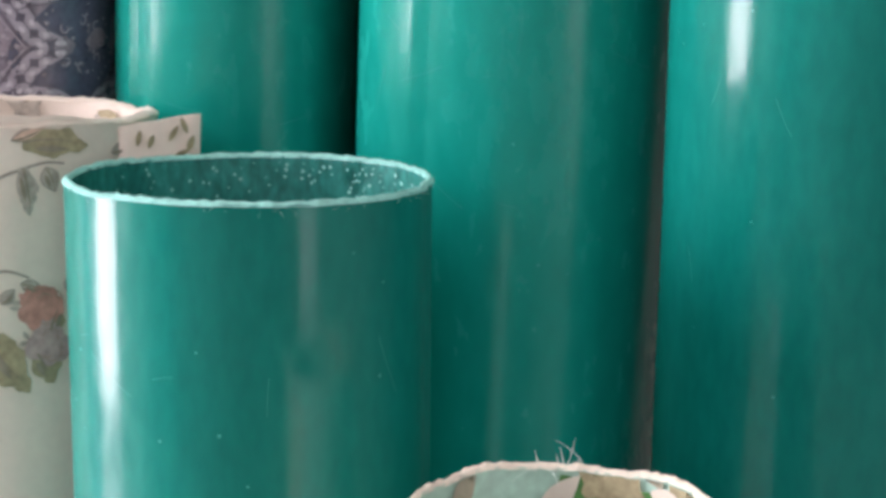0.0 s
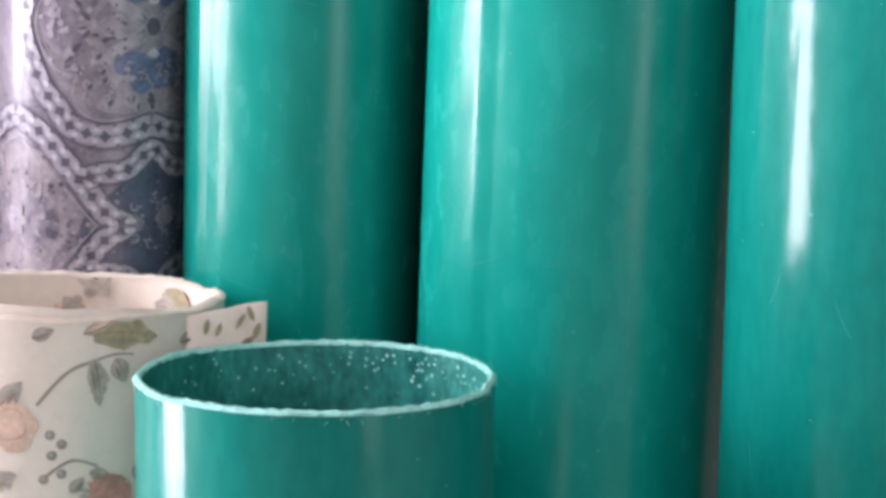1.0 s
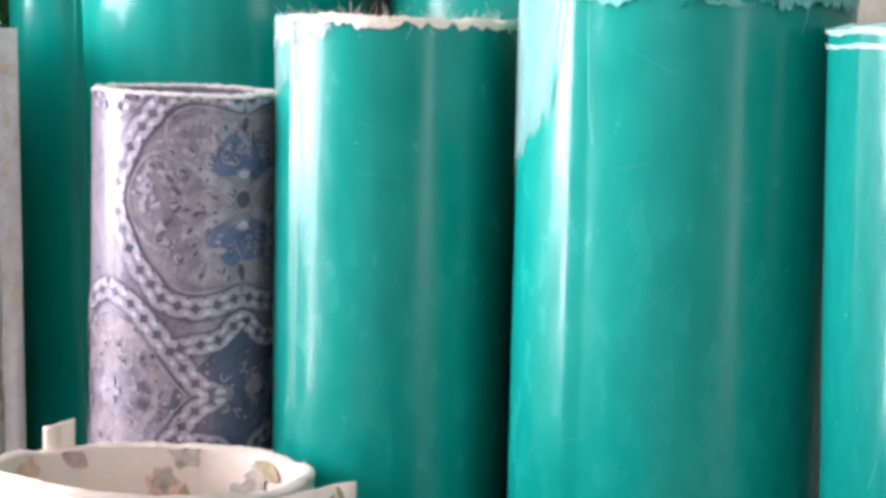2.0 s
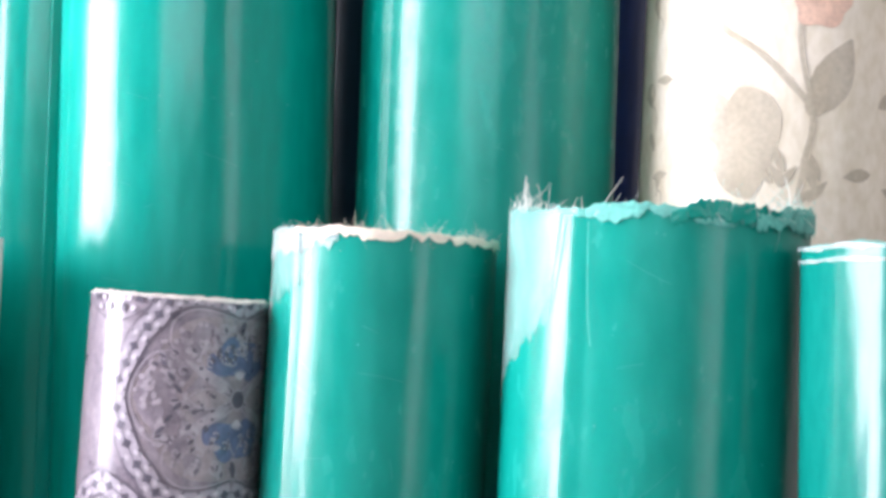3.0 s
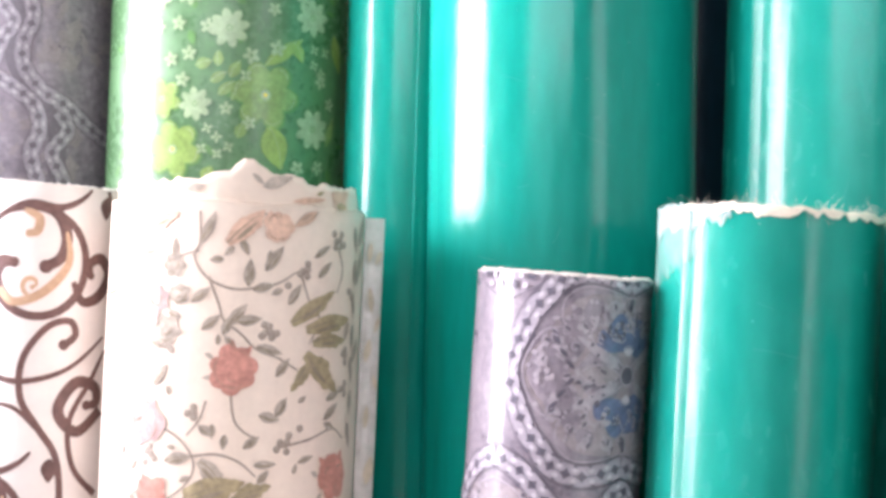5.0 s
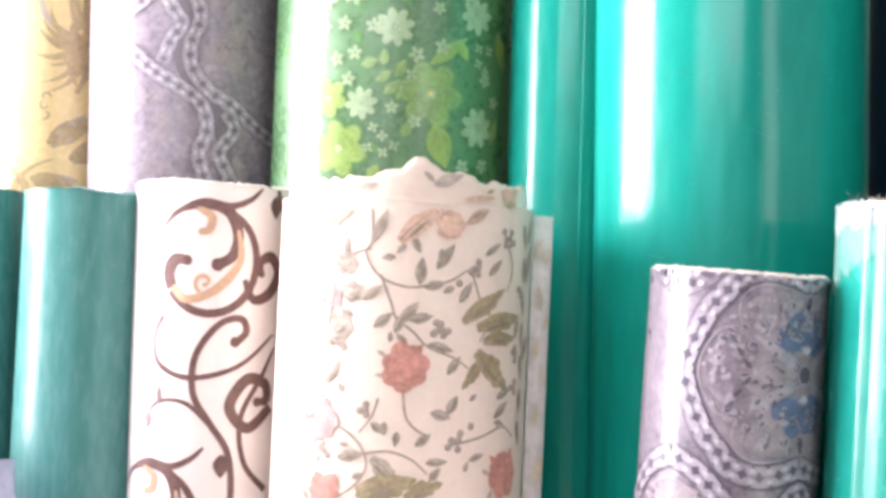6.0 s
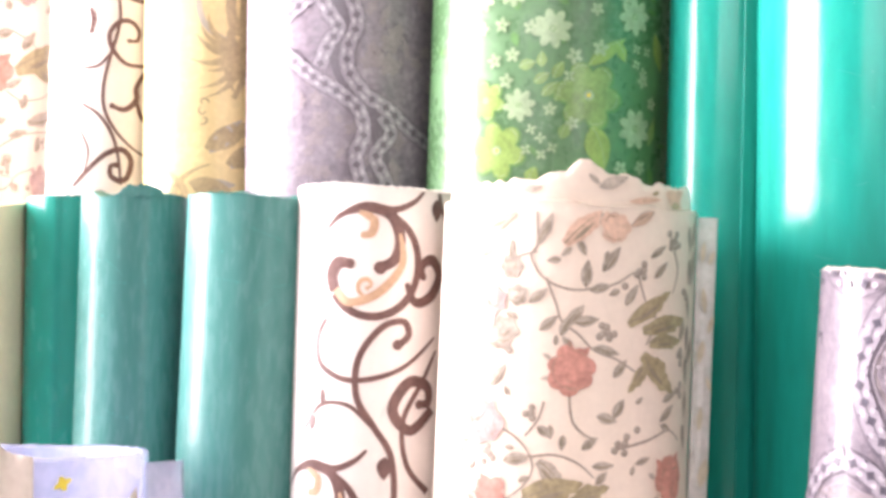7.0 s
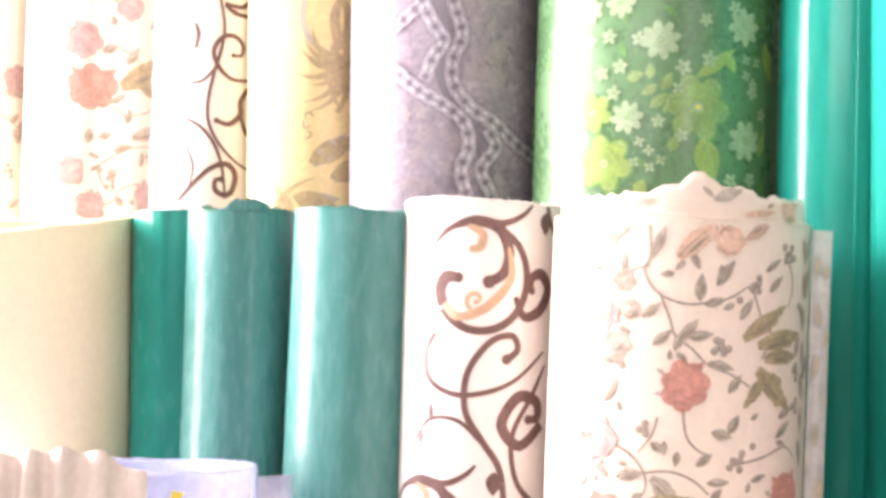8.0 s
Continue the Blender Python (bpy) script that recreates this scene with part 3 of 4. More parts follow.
                rose(ink, rnd.choice(("red", "mauve", "peach", "red")), u, v, rnd.uniform(0.013, 0.018) * big, rnd)
            elif pick == 2:
                for _ in range(3):
                    ink["olive"].leaf(u + rnd.gauss(0, 0.006), v + rnd.gauss(0, 0.006), 0.024 * big, 0.013 * big, rnd.uniform(0, 6.28))
                sprig(ink, u, v, rnd.uniform(0, 6.28), 0.04 * big, rnd, None, big)
            else:
                sprig(ink, u, v, rnd.uniform(0, 6.28), 0.05 * big, rnd, None, big)
                sprig(ink, u, v, rnd.uniform(0, 6.28), 0.035 * big, rnd, None, big)


# big rose roll
R = roll_floral
d = RosePrint(R, 5)
d.leaf("leaf", -25, -27, -17, -8, 6.4)
d.leaf("leaf", -46, -39, -46, -27, 4)
d.leaf("leaf", 8, -58, 9, -40, 7.2)
d.leaf("leaf", 20, -47, 32, -30, 7.2)
d.leaf("leaf", 7, -36, 1, -24, 4.4)
d.leaf("leaf", 12, -61, 26, -57, 5.6)
d.leaf("leaf", 38, -70, 47, -56, 5.6)
d.leaf("leaf", 58, -36, 72, -27, 4)
d.leaf("leaf", 62, -50, 74, -39, 4.8)
d.leaf("leaf", -31, -71, -19, -61, 6)
d.leaf("leaf", -4, -86, 7, -72, 7.2)
d.leaf("leaf", 2, -84, 18, -81, 6.4)
d.leaf("leaf", -8, -93, -3, -80, 5.6)
d.leaf("leaf", -23, -90, -11, -80, 6)
d.leaf("leaf", 16, -101, 34, -105, 6)
d.leaf("leaf", 31, -121, 40, -109, 5.6)
d.leaf("leaf", -59, -131, -48, -116, 7.6)
d.leaf("leaf", 20, -149, 34, -152, 6.4)
d.leaf("leaf", 32, -149, 39, -137, 6.4)
d.leaf("leaf", 10, -172, 20, -164, 5.2)
d.leaf("leaf", 73, -152, 88, -141, 5.6)
d.leaf("leaf", 75, -138, 91, -131, 4.8)
d.leaf("leaf", -46, -183, -27, -179, 8)
d.leaf("leaf", -20, -182, -4, -197, 12)
d.leaf("leaf", 18, -184, 33, -183, 4.8)
d.leaf("leaf", 21, -196, 28, -188, 4.8)
d.leaf("leaf", -22, -158, -13, -164, 5.6)
d.leaf("leaf", 51, -182, 63, -178, 3.6)
d.leaf("leaf", 113, -25, 126, -2, 7.2)
d.leaf("leaf", 111, -54, 123, -26, 6.4)
d.leaf("leaf", 109, -111, 120, -94, 5.6)
d.leaf("leaf", 95, -94, 99, -78, 4.8)
d.leaf("leaf", -75, -40, -60, -34, 4.8)
d.leaf("leaf", -129, -68, -92, -61, 4.8)
d.leaf("leaf", -53, -104, -69, -99, 5.6)
d.leaf("olive", 40, -83, 76, -61, 12)
d.leaf("olive", 53, -88, 96, -78, 13.6)
d.leaf("olive", 59, -96, 92, -94, 10.4)
d.leaf("olive", 54, -106, 83, -131, 16)
d.leaf("olive", 58, -111, 44, -130, 9.6)
d.leaf("olive", -31, -209, 7, -195, 18.4)
d.leaf("olive", 4, -208, 28, -199, 12)
d.leaf("peach", -8, -29, 16, -6, 13.6)
d.leaf("peach", 58, -4, 40, -15, 7.2)
d.leaf("peach", -69, -19, -46, -9, 12)
d.leaf("leaf", 14, 5, 33, 15, 8)
d.leaf("leaf", -46, 5, -29, 10, 5.6)
d.rose("peach", 28, -16, 10.8)
d.rose("red", 0, -117, 16.4)
d.rose("red", 86, -194, 17.6)
d.rose("mauve", -65, -158, 16)
d.rose("red", -57, -207, 12.8)
d.petals("leaf", -46, -46, 8.8)
d.petals("mauve", -58, -70, 9.6)
d.petals("leaf", -41, -66, 8)
d.petals("leaf", -50, -91, 10.8)
d.petals("mauve", -64, -84, 7.2)
d.berries(51, -46, 6, 5)
d.berries(37, -57, 1.6, 1)
d.berries(82, -23, 8, 7)
d.berries(24, -91, 6.8, 7)
d.berries(40, -169, 8, 5)
d.berries(51, -158, 1.6, 1)
d.berries(95, -131, 5.6, 4)
d.berries(96, -107, 5.6, 4)
d.berries(-28, -149, 4.8, 4)
d.berries(100, -61, 4, 3)
d.berries(-48, -104, 4.8, 4)
d.berries(-59, -180, 7.2, 5)
d.vine((-28, -7), (-27, -29), (-31, -39), (-21, -54), (-2, -61), (16, -59), (31, -55), (42, -48), (51, -45))
d.vine((-20, -53), (-12, -72), (-8, -83), (4, -92), (16, -103), (33, -109), (47, -117))
d.vine((-46, -42), (-38, -38), (-27, -35))
d.vine((-1, -132), (2, -152), (11, -162), (20, -165))
d.vine((-57, -157), (-38, -166), (-27, -178), (-25, -190), (-33, -202), (-48, -213))
d.vine((-18, -140), (-22, -153), (-31, -165))
d.vine((33, -172), (59, -166), (83, -159), (98, -167))
d.vine((-26, -179), (-9, -177), (7, -182), (19, -192))
d.vine((47, -49), (52, -62), (56, -72))
d.vine((81, -28), (88, -44), (82, -61))
d.vine((60, -70), (64, -82), (56, -98))
for k in range(7):                                  # the vine beside the loose film
    d.leaf("leaf", 104 + 3 * (k % 2), -24 * k - 12, 109 - 2 * (k % 2), -24 * k - 30, 4.5)
for k in range(30):                                 # small stray leaves between the motifs
    u, v, a = d.rnd.uniform(-95, 100), d.rnd.uniform(-225, -8), d.rnd.uniform(0, 6.28)
    size = d.rnd.uniform(6, 11)
    d.leaf("leaf", u, v, u + size * math.cos(a), v + size * math.sin(a), size * 0.45)
rose_print(R, d.ink, 8, -0.235, -0.45)
finish(d.ink)

# tall rose roll
d = RosePrint(roll_fc, 12)
d.rose("red", 1, -262, 24.4)
d.rose("mauve", -10, -214, 18.6)
d.rose("mauve", 69, -371, 18.6)
d.rose("mauve", -20, -349, 15.1)
d.rose("mauve", 40, -175, 16.2)
d.rose("mauve", 2, -383, 15.1)
d.leaf("olive", 29, -256, 98, -228, 23.2)
d.leaf("olive", 52, -251, 97, -261, 19.7)
d.leaf("leaf", 10, -225, 26, -218, 9.3)
d.leaf("leaf", 36, -235, 51, -219, 11.6)
d.leaf("leaf", 98, -228, 91, -204, 10.4)
d.leaf("leaf", 73, -192, 97, -182, 8.1)
d.leaf("leaf", 22, -197, 19, -188, 7)
d.leaf("leaf", 37, -296, 44, -284, 8.1)
d.leaf("leaf", 45, -310, 98, -297, 13.9)
d.leaf("leaf", -2, -319, -1, -304, 9.3)
d.leaf("leaf", 9, -313, 21, -309, 7)
d.leaf("leaf", 24, -326, 45, -319, 8.1)
d.leaf("leaf", 18, -353, 28, -346, 11.6)
d.leaf("leaf", 35, -381, 28, -373, 8.1)
d.leaf("leaf", 59, -339, 64, -324, 10.4)
d.leaf("leaf", 98, -300, 97, -285, 11.6)
d.leaf("leaf", 20, -277, 36, -267, 7)
d.berries(4, -333, 4.6, 2)
d.berries(22, -357, 8.1, 5)
d.berries(7, -344, 4.6, 3)
d.berries(39, -289, 5.8, 4)
d.berries(98, -276, 7, 5)
d.berries(73, -329, 5.8, 4)
d.vine((1, -348), (27, -329), (53, -320), (98, -315))
d.vine((7, -344), (16, -364), (28, -367))
d.vine((20, -280), (37, -288), (69, -282), (97, -270))
d.vine((26, -219), (43, -226), (61, -235))
d.vine((-1, -382), (22, -379), (35, -364), (59, -356))
finish(d.ink)

# rose roll at the row's end
d = RosePrint(roll_fd, 15)
d.rose("mauve", 42, -246, 14.9)
d.leaf("leaf", 42, -313, 49, -291, 12.4)
d.leaf("leaf", 32, -259, 52, -261, 11.2)
d.leaf("leaf", 35, -292, 45, -282, 6.2)
d.leaf("leaf", 35, -382, 46, -372, 6.2)
d.vine((23, -284), (39, -292), (53, -318))
d.berries(35, -343, 7.4, 4)
finish(d.ink)

# short rose roll
d = RosePrint(roll_low, 11)
d.leaf("leaf", 43, -13, 47, -36, 9.9)
d.leaf("leaf", 55, -14, 60, -26, 9.3)
d.leaf("leaf", 96, -9, 109, -6, 6.2)
d.leaf("leaf", 118, -9, 126, 3, 4.3)
d.leaf("leaf", 32, -84, 38, -77, 6.2)
d.leaf("leaf", 42, -74, 53, -78, 6.2)
d.leaf("leaf", 16, -110, 23, -104, 6.2)
d.leaf("leaf", 12, -1, 22, 3, 6.2)
d.leaf("olive", 26, -103, 44, -129, 18.6)
d.leaf("olive", 57, -100, 61, -88, 13.6)
d.leaf("olive", 50, -112, 59, -127, 15.5)
d.leaf("peach", 38, 1, 55, 8, 5)
d.leaf("olive", 43, 0, 76, -2, 14.9)
d.leaf("leaf", 67, -80, 70, -71, 6.2)
d.leaf("leaf", 15, -131, 26, -129, 9.3)
d.leaf("leaf", -5, -38, 6, -25, 9.3)
d.leaf("leaf", -12, -80, 3, -76, 11.2)
d.rose("red", 53, -88, 12.4)
d.rose("mauve", 56, -108, 11.8)
d.rose("red", -6, -107, 14.3)
d.rose("peach", 1, -49, 12.4)
d.berries(21, -53, 2.5, 1)
d.berries(27, -58, 2.5, 1)
d.berries(22, -64, 2.5, 1)
d.berries(27, -74, 2.5, 1)
d.berries(18, -77, 2.5, 1)
d.vine((14, -37), (29, -20), (43, -14), (55, -11), (65, -12))
d.vine((18, -76), (32, -67), (46, -71))
d.vine((6, -131), (20, -127), (38, -126))
finish(d.ink)


# scroll prints
def scrolls(R, v0, k=1.0, shift=0.0):
    """A repeat of leafy volutes: a great C with an inner crescent, hooks, and long crossing stems."""
    ink = inks(R, brown="brown", tan="tan")
    B, T = ink["brown"], ink["tan"]

    def line(pen, pts, w0, w1, ball=0.0, mid=None):
        path = smooth_line([(u + k * a, v + k * b) for a, b in pts], 7)
        n = len(path) - 1
        mid = (w0 + w1) / 2 if mid is None else mid
        ws = [k * ((w0 * (1 - i / n) + w1 * i / n) * (1 - 4 * (i / n) * (1 - i / n)) + mid * 4 * (i / n) * (1 - i / n)) for i in range(n + 1)]
        pen.stroke(path, ws, ball * k)

    for row, du in ((0, 0.0), (1, -0.042), (-1, 0.030), (2, 0.010)):
        u, v = shift + du * k, v0 - 0.200 * k * row
        B.arc(u - 0.005, v - 0.060 * k, 0.037 * k, 215, 440, 0.007 * k, 0.004 * k, 0.0065 * k, squash=1.1)
        line(B, [(-0.035, -0.082), (-0.038, -0.070), (-0.033, -0.060), (-0.023, -0.060)], 0.009, 0.006, 0.0042, 0.0105)
        line(B, [(-0.036, -0.024), (-0.012, -0.017), (0.008, -0.022), (0.016, -0.040), (0.012, -0.056), (0.001, -0.063)], 0.002, 0.008, 0.0052, 0.009)
        line(T, [(0.016, -0.036), (0.018, -0.060), (0.000, -0.082), (-0.022, -0.090), (-0.034, -0.080)], 0.002, 0.006, 0.0, 0.007)
        T.curl(u - 0.009 * k, v - 0.077 * k, 0.008 * k, 250, -0.9, 0.0034 * k, 0.002 * k)
        line(T, [(-0.016, -0.020), (-0.005, -0.026), (-0.006, -0.036), (-0.012, -0.038)], 0.003, 0.005, 0.003, 0.007)
        line(B, [(-0.045, -0.036), (-0.033, -0.024), (-0.012, -0.015), (0.010, -0.018), (0.026, -0.012), (0.036, -0.003)], 0.0015, 0.002, 0.0, 0.0055)
        line(B, [(0.022, -0.074), (0.030, -0.089), (0.045, -0.084), (0.054, -0.068), (0.046, -0.056), (0.036, -0.060), (0.037, -0.069)], 0.004, 0.004, 0.0032, 0.0095)
        line(B, [(0.017, -0.122), (0.025, -0.114), (0.020, -0.104), (0.003, -0.109), (-0.014, -0.133), (-0.015, -0.162), (-0.002, -0.184), (0.012, -0.206), (0.016, -0.236), (0.012, -0.262)], 0.006, 0.005, 0.0, 0.0052)
        B.blob(u + 0.016 * k, v - 0.122 * k, 0.0042 * k)
        line(B, [(-0.042, -0.103), (-0.050, -0.118), (-0.046, -0.139), (-0.019, -0.150), (0.018, -0.141), (0.050, -0.116)], 0.0035, 0.002, 0.0, 0.0045)
        line(B, [(0.049, -0.172), (0.028, -0.188), (0.013, -0.172), (0.026, -0.151), (0.043, -0.154), (0.045, -0.166), (0.036, -0.168)], 0.008, 0.005, 0.0038, 0.009)
        line(B, [(0.052, -0.126), (0.040, -0.148), (0.022, -0.180), (0.026, -0.215), (0.046, -0.236)], 0.0015, 0.006, 0.0, 0.0045)
        line(B, [(-0.063, -0.190), (-0.046, -0.170), (-0.022, -0.169), (-0.003, -0.184)], 0.002, 0.0045)
        B.leaf(u - 0.044 * k, v - 0.170 * k, 0.014 * k, 0.005 * k, 1.6)
        B.leaf(u - 0.053 * k, v - 0.177 * k, 0.014 * k, 0.006 * k, -1.7)
        B.leaf(u + 0.050 * k, v - 0.008 * k, 0.018 * k, 0.012 * k, -1.6)
    finish(ink)


scrolls(roll_scroll, 0.0)

# tall scroll roll: looser tendrils
ink = inks(roll_scroll2, brown="brown")


def swirl(wide, *pts):
    line = smooth_line(mm(*pts), 7)
    n = len(line) - 1
    ink["brown"].stroke(line, [wide / 1000 * (0.45 + 0.55 * math.sin(math.pi * (0.12 + 0.8 * k / n))) for k in range(n + 1)], wide / 2000 if wide > 4.5 else 0.0)


swirl(3.6, (-7, -170), (1, -208), (0, -230), (-7, -258), (-12, -286), (-10, -308), (2, -329), (18, -344), (35, -352))
swirl(4.8, (31, -263), (10, -263), (-4, -250), (-8, -235), (0, -223), (11, -221), (20, -229), (19, -239), (11, -240))
swirl(4.8, (1, -191), (13, -199), (30, -201))
swirl(4.8, (29, -180), (19, -192), (3, -190))
swirl(3, (-33, -268), (-17, -265), (-4, -250))
swirl(6, (31, -266), (20, -284), (20, -297), (9, -307), (-3, -304))
swirl(4.8, (20, -297), (25, -311), (32, -320))
swirl(3.6, (-35, -302), (-18, -311), (-4, -328), (4, -351), (8, -380))
swirl(6, (-40, -383), (-19, -361), (-6, -350), (8, -346), (17, -356), (14, -372), (6, -376), (-2, -371), (-2, -362), (3, -361))
swirl(2.4, (-36, -325), (-25, -347), (-28, -369))
swirl(5.4, (-28, -209), (-24, -220), (-26, -232))
swirl(3.6, (-41, -153), (-21, -170), (0, -159), (22, -134))
finish(ink)


def chain(ink, pts, wide=0.0125, step=0.0105):
    """A beaded band along a line: a lilac ribbon with pale florets, dark lozenges and thin dark borders."""
    line = smooth_line(pts, 10)
    ink["pale"].stroke(line, wide)
    ink["dark"].stroke(line, 0.0006)
    for s in (1, -1):
        rim = []
        for a, b in zip(line, line[1:]):
            dx, dy = b[0] - a[0], b[1] - a[1]
            q = math.hypot(dx, dy)
            if q > 1e-7:
                rim.append((a[0] - s * dy / q * wide * 0.62, a[1] + s * dx / q * wide * 0.62))
        if len(rim) > 1:
            ink["dark"].stroke(rim, 0.0007)
    run, k = 0.0, 0
    for a, b in zip(line, line[1:]):
        run += math.hypot(b[0] - a[0], b[1] - a[1])
        if run > step / 2:
            run, k = 0.0, k + 1
            t = math.atan2(b[1] - a[1], b[0] - a[0])
            if k % 2:
                ink["dot"].blob(*b, 0.0031, 0.0031, t, 4, 0.28, 12)
            else:
                for q in (1, -1):
                    ink["spark"].blob(b[0] - q * math.sin(t) * wide * 0.27, b[1] + q * math.cos(t) * wide * 0.27, 0.0022, 0.0017, t, 4, 0.2, 10)
                    ink["dot"].blob(b[0] - q * math.sin(t) * wide * 0.46, b[1] + q * math.cos(t) * wide * 0.46, 0.0011, 0.0008, t, n=8)


# damask roll
R = roll_pais
ink = inks(R, ground="wash", field="greyrose", deep="night", blue="blue", soft="mist", pale="bead", dark="slate", dot="slate", spark="lilac")
rnd = random.Random(3)
OGEE = ((0, 61), (-17, 66), (-34, 68), (-52, 62), (-60, 51), (-70, 39), (-82, 13), (-85, 0))
LEAFY = ((0, 67), (19, 58), (34, 43), (48, 26), (61, 9), (77, 0))


def mirrored(cu, cv, pts, su, sv):
    return mm(*((cu + su * a, cv + sv * b) for a, b in pts))


def speckle(cu, cv, ru, rv, lo, hi, count, light, size=1.7):
    for k in range(count):
        a, q = rnd.uniform(0, 6.28), math.sqrt(rnd.uniform(lo * lo, hi * hi))
        (x, y), = mm((cu + ru * q * math.cos(a), cv + rv * q * math.sin(a)))
        r = size / 1000 * rnd.uniform(0.6, 1.2)
        ink[light].blob(x, y, r, r * rnd.uniform(0.7, 1.2), a, rnd.choice((0, 3, 5)), 0.25, 10)


def ogee(cu, cv):
    """A lobed medallion with a ringed heart, four blue petals and scrolled sprays."""
    (x, y), = mm((cu, cv))
    ink["field"].blob(x, y, 0.071, 0.056, 0, 6, 0.05, 44)
    for su in (1, -1):
        for sv in (1, -1):
            chain(ink, mirrored(cu, cv, OGEE, su, sv), 0.0132)
            ink["soft"].stroke(smooth_line(mirrored(cu, cv, ((0, 52), (-18, 57), (-36, 58), (-48, 50), (-50, 38), (-47, 31)), su, sv)), 0.0012)
            ink["soft"].stroke(smooth_line(mirrored(cu, cv, ((-47, 31), (-62, 27), (-72, 12), (-75, 0)), su, sv)), 0.0010)
            ink["blue"].blob(x + su * 0.0085, y + sv * 0.027, 0.0115, 0.0135, su * sv * 0.5, 3, 0.14, 22)
            ink["blue"].blob(x + su * 0.020, y + sv * 0.022, 0.006, 0.008, 0, 3, 0.1, 14)
            ink["soft"].leaf(*mm((cu + su * 6, cv + sv * 4))[0], 0.040, 0.0075, math.atan2(sv * 0.62, su))
            ink["soft"].stroke(smooth_line(mirrored(cu, cv, ((4, 6), (12, 12), (24, 17), (30, 27), (25, 34), (20, 30)), su, sv)), [0.0014] * 40 + [0.0014])
            ink["soft"].curl(x + su * 0.013, y + sv * 0.045, 0.0055, 90 - 90 * su, 0.9, 0.0013, 0.0011, sense=su * sv)
            ink["soft"].curl(x + su * 0.026, y + sv * 0.036, 0.0045, 90 - 90 * su, 0.9, 0.0012, 0.001, sense=-su * sv)
            ink["ground"].blob(x + su * 0.030, y + sv * 0.043, 0.006, 0.0075, 0.5 * su * sv, 3, 0.1, 16)
            ink["ground"].blob(x + su * 0.054, y + sv * 0.010, 0.0035, 0.0055, 0, 0, 0, 14)
            for k in range(3):
                ink["dark"].leaf(*mm((cu + su * (40 + 5 * k), cv + sv * (3 + 8 * k)))[0], 0.008, 0.003, math.atan2(sv, su))
    for sv in (1, -1):
        for k in range(5):
            ink["spark"].leaf(x, y + sv * 0.013, 0.008, 0.0018, sv * math.pi * (0.26 + 0.12 * k))
        ink["soft"].stroke(mm((cu - 6, cv + sv * 26), (cu, cv + sv * 38), (cu + 6, cv + sv * 26)), 0.0013)
        ink["dark"].leaf(x, y + sv * 0.042, 0.010, 0.0045, sv * math.pi / 2)
    for su in (1, -1):
        ink["field"].leaf(x + su * 0.007, y, 0.034, 0.015, 0 if su > 0 else math.pi)
        ink["soft"].stroke(bow((x + su * 0.006, y), (x + su * 0.040, y + 0.004), 0.25), 0.001)
        ink["soft"].stroke(bow((x + su * 0.006, y), (x + su * 0.040, y - 0.004), -0.25), 0.001)
    for k in range(60):                                  # small scrolls and buds over the field
        a, q = rnd.uniform(0, 6.28), rnd.uniform(0.45, 0.95)
        (p, r), = mm((cu + 70 * q * math.cos(a), cv + 54 * q * math.sin(a)))
        ink["soft" if k % 3 else "pale"].curl(p, r, rnd.uniform(0.0022, 0.0042), rnd.uniform(0, 360), 0.8, 0.0011, 0.0009, sense=1 if k % 2 else -1)
        ink["dark"].leaf(p + 0.003, r, 0.005, 0.002, a)
    speckle(cu, cv, 74, 58, 0.5, 0.97, 190, "soft", 2.0)
    speckle(cu, cv, 74, 58, 0.5, 0.97, 90, "ground", 1.9)
    speckle(cu, cv, 36, 46, 0.5, 1.0, 60, "dark", 1.3)
    ink["soft"].blob(x, y, 0.0066, 0.0072)
    ink["dot"].blob(x, y, 0.0052, 0.0058)


def starry(cu, cv):
    """A night-blue star between the medallions."""
    (x, y), = mm((cu, cv))
    ink["deep"].blob(x, y, 0.046, 0.037, math.pi / 4, 4, -0.12, 40)
    for sv in (1, -1):
        chain(ink, mirrored(cu, cv, ((-46, 27), (-35, 31), (-17, 34), (0, 46), (17, 34), (35, 31), (46, 27)), 1, sv), 0.0120)
    speckle(cu, cv, 36, 30, 0.1, 0.95, 70, "ground", 1.6)
    speckle(cu, cv, 36, 28, 0.2, 0.95, 26, "soft", 1.0)
    for k in range(8):
        ink["soft"].curl(x + 0.016 * math.cos(k * 0.785), y + 0.014 * math.sin(k * 0.785), 0.0038, 45 * k, 0.8, 0.0009, sense=1 if k % 2 else -1)


def leafy(cu, cv):
    """A pale pointed medallion with a mauve sprig."""
    (x, y), = mm((cu, cv))
    ink["field"].blob(x, y, 0.060, 0.052, 0, 2, 0.08, 40)
    for su in (1, -1):
        for sv in (1, -1):
            chain(ink, mirrored(cu, cv, LEAFY, su, sv), 0.0130)
            ink["soft"].stroke(smooth_line(mirrored(cu, cv, ((0, 52), (16, 45), (30, 30), (44, 14), (56, 0)), su, sv)), 0.001)
            ink["ground"].blob(x + su * 0.013, y + sv * 0.012, 0.008, 0.006, su * sv * 0.7, 5, 0.2, 18)
            ink["soft"].curl(x + su * 0.018, y + sv * 0.020, 0.006, 90, 0.9, 0.0012, 0.001, sense=su * sv)
            ink["dark"].blob(x + su * 0.027, y + sv * 0.006, 0.004, 0.003, su * sv, 4, 0.25, 12)
    speckle(cu, cv, 58, 50, 0.3, 0.95, 110, "soft", 1.5)
    speckle(cu, cv, 58, 50, 0.45, 0.95, 60, "dark", 1.4)
